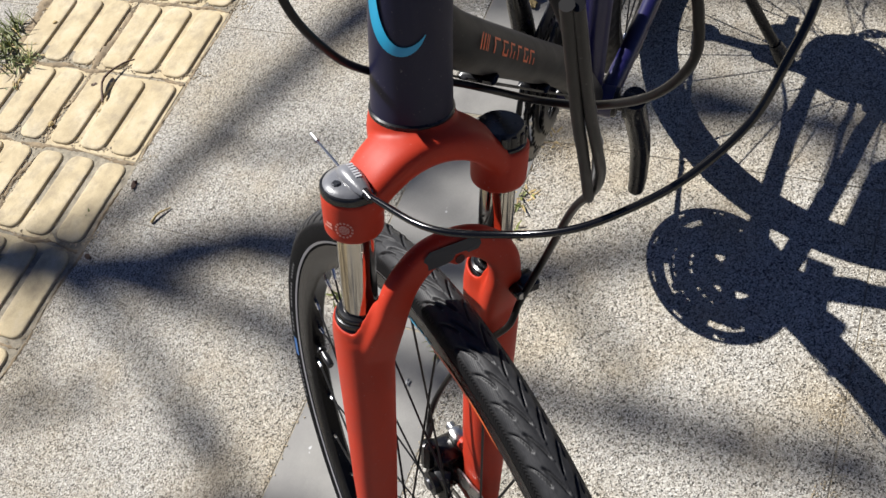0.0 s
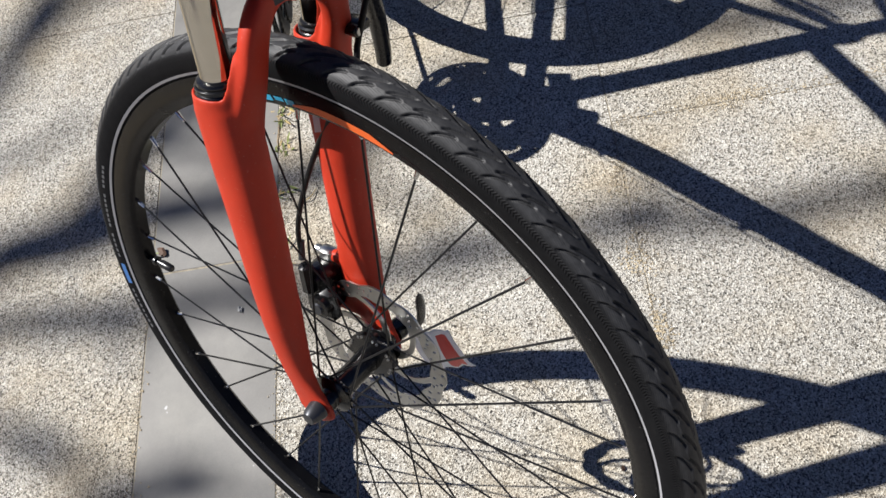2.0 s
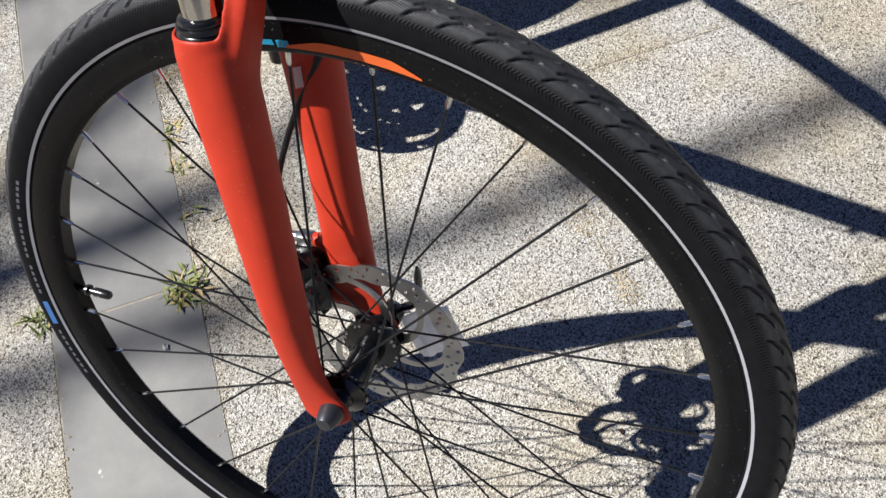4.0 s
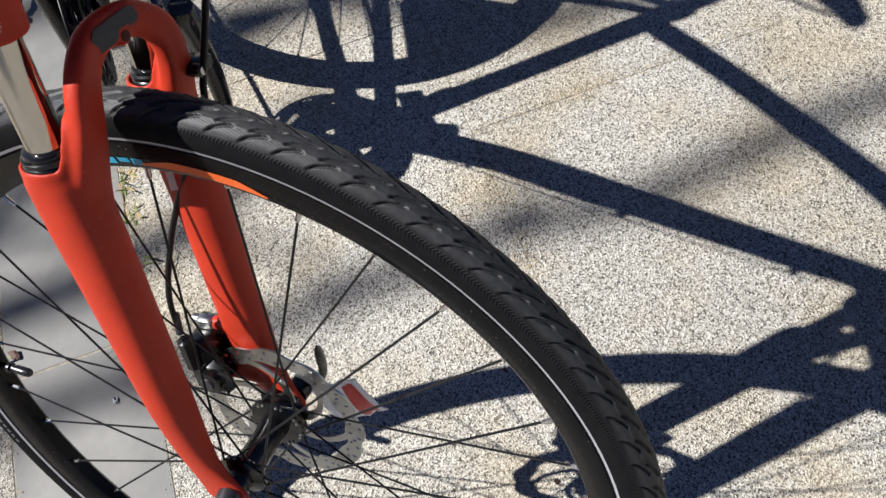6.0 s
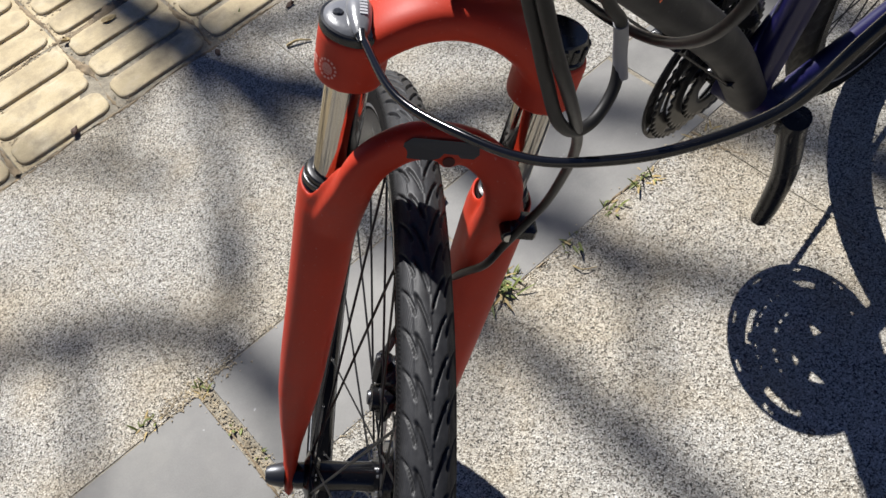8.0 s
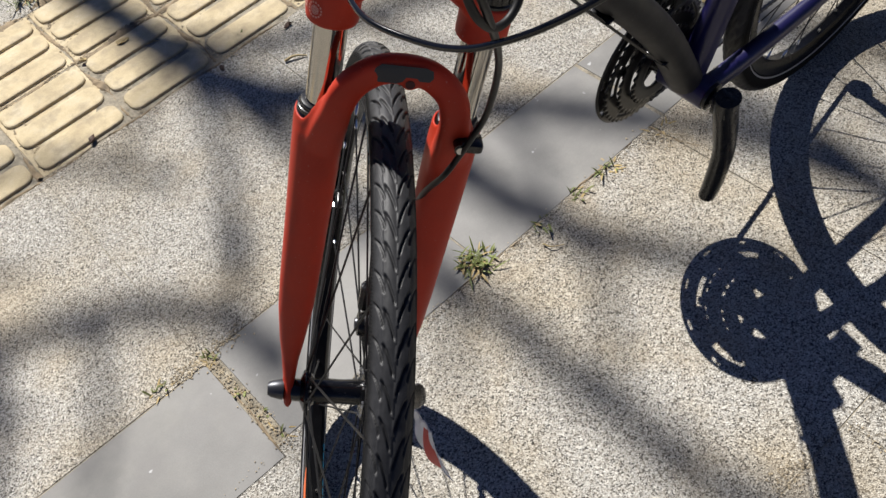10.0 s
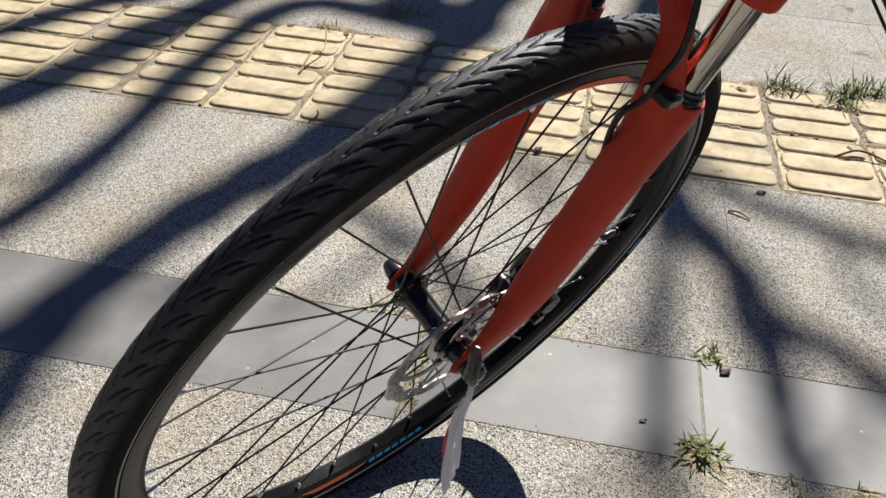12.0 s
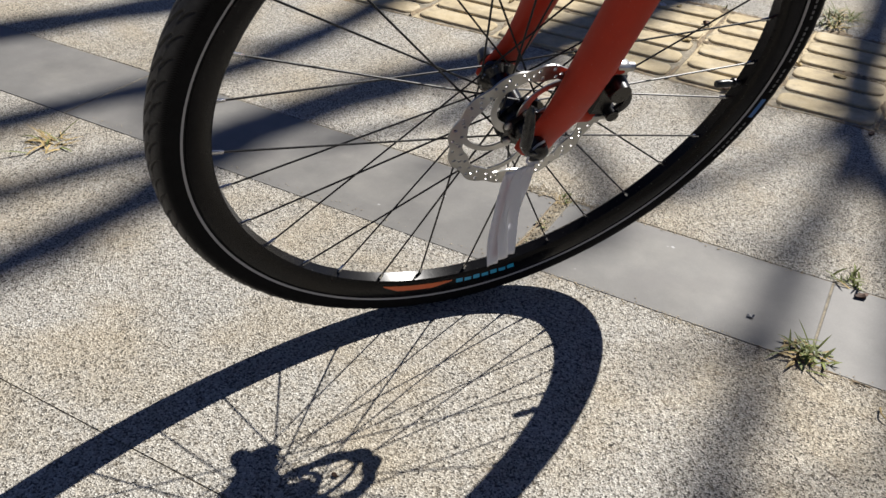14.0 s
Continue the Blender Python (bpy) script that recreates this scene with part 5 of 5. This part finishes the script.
def twig(pts, r, label, material=DEADLEAF):
    return tagged(put("twig", *tube(curve_points(pts, 12), [r * (1 - 0.05 * i) for i in range(12)], 6), material), label, "twig")


twig([(0.055, 0.615, 0.003), (0.075, 0.610, 0.006), (0.095, 0.595, 0.003)], 0.0028, "short pale twig on the paving", STRAW)
twig([(-0.90, 0.90, 0.008), (-0.895, 0.97, 0.030), (-0.885, 1.03, 0.018), (-0.90, 1.09, 0.05)], 0.003, "crooked dry twig between tactile tiles", STRAW)
twig([(-0.80, 0.69, 0.003), (-0.79, 0.715, 0.008), (-0.80, 0.74, 0.006)], 0.0022, "dark twig at the tactile strip")
twig([(0.700, 0.110, 0.010), (0.718, 0.106, 0.018), (0.745, 0.100, 0.014), (0.770, 0.092, 0.004)], 0.0065, "grey curled stalk beside a pale dead leaf")
twig([(0.28, 0.90, 0.008), (0.33, 0.93, 0.016), (0.38, 0.92, 0.009), (0.40, 0.90, 0.006)], 0.003, "dry curled leaf stalk on the tactile strip")
twig([(0.096, -0.070, 0.002), (0.100, -0.085, 0.005), (0.118, -0.094, 0.002)], 0.0013, "thin pale stalk on the paving", STRAW)

CRUMB = painted("dry_crumbs", (0.40, 0.33, 0.22), 0.9, vary=0.6)
# crumbs of soil and straw along the joints
rng = random.Random(44)
crumb_v, crumb_f = [], []


def crumbs(a, b, count, spread, size):
    for _ in range(count):
        u = rng.random()
        x, y = a[0] + (b[0] - a[0]) * u + rng.gauss(0, spread), a[1] + (b[1] - a[1]) * u + rng.gauss(0, spread)
        s = size * rng.uniform(0.4, 1.3)
        g = rng.uniform(0, 6.28)
        n = len(crumb_v)
        for dx, dy, dz in ((1, 0, 0), (-0.5, 0.8, 0), (-0.5, -0.8, 0), (0, 0, 0.3)):
            crumb_v.append((x + s * (dx * math.cos(g) - dy * math.sin(g)), y + s * (dx * math.sin(g) + dy * math.cos(g)), 0.0008 + s * dz))
        crumb_f.extend([(n, n + 1, n + 3), (n + 1, n + 2, n + 3), (n + 2, n, n + 3)])


crumbs((-1.2, -0.10), (0.7, 0.0), 260, 0.004, 0.0014)
crumbs((-0.46, 0.145), (-0.34, 0.150), 260, 0.009, 0.0024)
crumbs((-0.46, 0.145), (-0.02, 0.163), 120, 0.005, 0.0018)
crumbs((-0.405, 0.145), (-0.390, -0.06), 320, 0.006, 0.0022)
crumbs((-0.35, -0.052), (0.35, -0.034), 620, 0.0055, 0.0013)
crumbs((-1.4, 0.67), (0.8, 0.76), 300, 0.007, 0.0022)
crumbs((-1.4, 1.17), (0.8, 1.25), 800, 0.018, 0.0036)
crumbs((0.17, -0.56), (-0.25, -0.58), 120, 0.007, 0.0018)
crumbs((0.17, -0.56), (0.20, -1.06), 240, 0.006, 0.0019)
crumbs((0.178, -0.68), (0.186, -0.80), 220, 0.010, 0.0018)
crumbs((0.09, -0.553), (0.04, -0.551), 110, 0.010, 0.0022)
crumbs((-0.05, -0.557), (-0.09, -0.558), 110, 0.012, 0.0022)
crumbs((-0.15, -0.574), (-0.20, -0.578), 130, 0.010, 0.0024)
crumbs((0.36, -0.034), (0.42, -0.09), 160, 0.010, 0.0022)
crumbs((-1.4, 0.915), (0.8, 1.01), 800, 0.010, 0.0032)
for k in range(11):
    crumbs((-1.41 + 0.2 * k + 0.2, 0.70), (-1.43 + 0.2 * k + 0.2, 1.2), 260, 0.011, 0.0034)
tagged(put("joint_crumbs", crumb_v, crumb_f, CRUMB, smooth=False), "crumbs of soil and straw along the joints", "soil", kind="stuff")


DRY_SOIL = painted("dry_soil", (0.27, 0.205, 0.125), 0.95, grain=420.0, strength=0.9, vary=0.55)


def drift(a, b, width, height, seed):
    """An uneven ridge of blown soil that fills a joint and spills over its edges in places."""
    rng = random.Random(seed)
    a, b = Vector((*a, 0.0)), Vector((*b, 0.0))
    along = (b - a).normalized()
    side = Vector((-along.y, along.x, 0.0))
    n = max(12, int((b - a).length / 0.006))
    waves = [(rng.uniform(9, 70), rng.uniform(0, 6.28)) for _ in range(5)]
    rings = []
    for i in range(n + 1):
        d = (b - a).length * i / n
        full = 0.42 + sum(math.sin(d * w + p) for w, p in waves) / 5 * 0.75
        w = width * max(0.02, full + rng.uniform(-0.22, 0.22))
        off = 0.35 * width * math.sin(d * waves[0][0] * 1.3 + 1.0)
        ring = []
        for k in range(7):
            u = -1 + k / 3
            z = -0.0035 + (0.0035 + height * max(-0.4, full)) * (1 - u * u) * rng.uniform(0.45, 1.3)
            ring.append(a + along * (d + rng.uniform(-0.002, 0.002)) + side * (off + u * w) + Vector((0, 0, z)))
        rings.append(ring)
    v = [p for ring in rings for p in ring]
    f = [(7 * i + k, 7 * i + k + 1, 7 * i + k + 8, 7 * i + k + 7) for i in range(n) for k in range(6)]
    return v, f


drifts = [drift((-1.6, 0.976), (1.2, 0.976), 0.021, 0.0060, 71), drift((-1.6, 1.229), (1.2, 1.229), 0.034, 0.0080, 72), drift((-1.6, 0.7235), (1.2, 0.7235), 0.010, 0.0020, 73)]
for k in range(-5, 7):
    drifts.append(drift((-0.2053 + 0.2015 * k, 0.73), (-0.2053 + 0.2015 * k, 1.22), 0.0110, 0.0040, 80 + k))
drifts += [drift((0.385, -0.038), (0.405, -0.150), 0.007, 0.0016, 95), drift((0.20, -0.0372), (0.34, -0.0372), 0.005, 0.0022, 96), drift((-0.06, -0.0372), (0.08, -0.0372), 0.006, 0.0022, 97), drift((-0.4045, -0.05), (-0.4045, 0.155), 0.0055, 0.0024, 98)]
tagged(put("joint_soil", *joined(*drifts), DRY_SOIL, None, TURN), "dry brown soil blown into the paving joints", "soil", kind="stuff")


# ---- paving pieces ----
def slab_mesh(name, w, d, thick_z, bevel, material):
    hw, hd = w / 2, d / 2
    rings = [[(sx * (hw - i), sy * (hd - i), z) for sx, sy in ((1, -1), (1, 1), (-1, 1), (-1, -1))] for i, z in ((0, -thick_z), (0, -bevel), (bevel, 0))]
    v, f = loft(rings)
    m = bpy.data.meshes.new(name)
    m.from_pydata(v, [], f)
    m.materials.append(material)
    return m


def lay(name, parent, mesh, x, y, rng, tilt=0.025, sink=0.0004):
    """A piece at a place of the turned paving grid."""
    at = TURN @ pose(x, y, -rng.random() * sink, rng.gauss(0, tilt), rng.gauss(0, tilt), rng.gauss(0, 0.05))
    return put(name, None, None, None, parent, at, mesh=mesh)


rng = random.Random(7)
pavement = tagged(thing("pavement", TURN, "washed concrete paving slabs", "pavement"), kind="structure")
GAP = 0.0012
meshes = {}


def row_of_slabs(y0, y1, joints):
    for a, b in zip(joints, joints[1:]):
        key = (round(b - a, 4), round(y1 - y0, 4))
        if key not in meshes:
            meshes[key] = slab_mesh("slab", b - a - GAP, y1 - y0 - GAP, 0.005, 0.0007, AGGREGATE)
        lay("slab", pavement, meshes[key], (a + b) / 2, (y0 + y1) / 2, rng)


def steps(first, pitch, lo, hi):
    k = math.ceil((lo - first) / pitch)
    out = []
    while first + k * pitch < hi:
        out.append(first + k * pitch)
        k += 1
    return out


row_of_slabs(0.1645, 0.722, steps(-0.408, 0.483, -0.5, 3.4))
row_of_slabs(0.1545, 0.722, steps(-0.408, 0.483, -3.3, -0.3))
row_of_slabs(-0.563, -0.0365, [0.392, 1.917, 3.442])
row_of_slabs(-0.563, -0.0590, [-4.183, -2.658, -1.133])
# the slab beside both the narrow and the broad stones is notched
notched = bpy.data.meshes.new("slab")
outline = [(-1.132, -0.562), (0.391, -0.562), (0.391, -0.0372), (-0.405, -0.0372), (-0.405, -0.0597), (-1.132, -0.0597)]
notched.from_pydata([(x + 0.37, y + 0.31, z) for z in (-0.005, 0.0) for x, y in outline], [], [(6, 7, 8, 9), (6, 9, 10, 11)] + [(k, (k + 1) % 6, 6 + (k + 1) % 6, 6 + k) for k in range(6)])
notched.materials.append(AGGREGATE)
lay("slab", pavement, notched, -0.37, -0.31, rng, 0.03)
row_of_slabs(-1.068, -0.563, steps(0.145, 1.525, -3.9, 3.6))
for k in range(4):
    row_of_slabs(-1.068 - 0.505 * (k + 1), -1.068 - 0.505 * k, steps(0.392 if k % 2 == 0 else 0.145, 0.966, -3.9, 3.6))
for k in range(4):
    row_of_slabs(1.226 + 0.556 * k, 1.226 + 0.556 * (k + 1), steps(-0.408 + 0.24 * (k % 2), 0.483, -3.3, 3.4))

strip = tagged(thing("stone_strip", TURN, "smooth grey stone strip in the paving", "paving"), kind="structure")
stone = slab_mesh("stone", 0.412, 0.199, 0.005, 0.0007, STONE)
long_stone = slab_mesh("stone", 0.830, 0.2115, 0.005, 0.0007, STONE)
short_stone = slab_mesh("stone", 0.389, 0.199, 0.005, 0.0007, STONE)
for k in range(4):
    lay("stone", strip, long_stone, -0.822 - 0.834 * k, 0.0470, rng, 0.04)
lay("stone", strip, short_stone, -0.1905, 0.0635, rng, 0.04)
for k in range(9):
    lay("stone", strip, stone, 0.213 + 0.419 * k, 0.0635, rng, 0.04)


def tactile_mesh():
    """One tile with three long rounded bars."""
    parts = []
    w, d = 0.197, 0.246
    parts.append(loft([[(sx * (w / 2 - i), sy * (d / 2 - i), z) for sx, sy in ((1, -1), (1, 1), (-1, 1), (-1, -1))] for i, z in ((0, -0.006), (0, -0.0012), (0.0015, 0.0))]))
    for k in (-1, 0, 1):
        rings = []
        for inset, z in ((0.0, -0.001), (0.0005, 0.0034), (0.0020, 0.0050), (0.0050, 0.0058)):
            hx, hy, r = 0.091 - inset, 0.0325 - inset, 0.020 - inset * 0.5
            ring = []
            for cx, cy, a0 in ((hx - r, hy - r, 0), (-hx + r, hy - r, 90), (-hx + r, -hy + r, 180), (hx - r, -hy + r, 270)):
                for q in range(5):
                    g = radians(a0 + 22.5 * q)
                    ring.append((cx + r * math.cos(g), cy + r * math.sin(g) + k * 0.0815, z))
            rings.append(ring)
        parts.append(loft(rings))
    v, f = joined(*parts)
    m = bpy.data.meshes.new("tactile_tile")
    m.from_pydata([tuple(q) for q in v], [], f)
    m.materials.append(TACTILE)
    return m


tactile = tagged(thing("tactile_paving", TURN, "yellow ribbed tactile paving tiles", "paving"), kind="structure")
tile = tactile_mesh()
for k in range(-13, 15):
    for j in range(2):
        lay("tactile_tile", tactile, tile, -0.306 + 0.2015 * k, 0.851 + 0.250 * j, rng, 0.25, 0.0015)
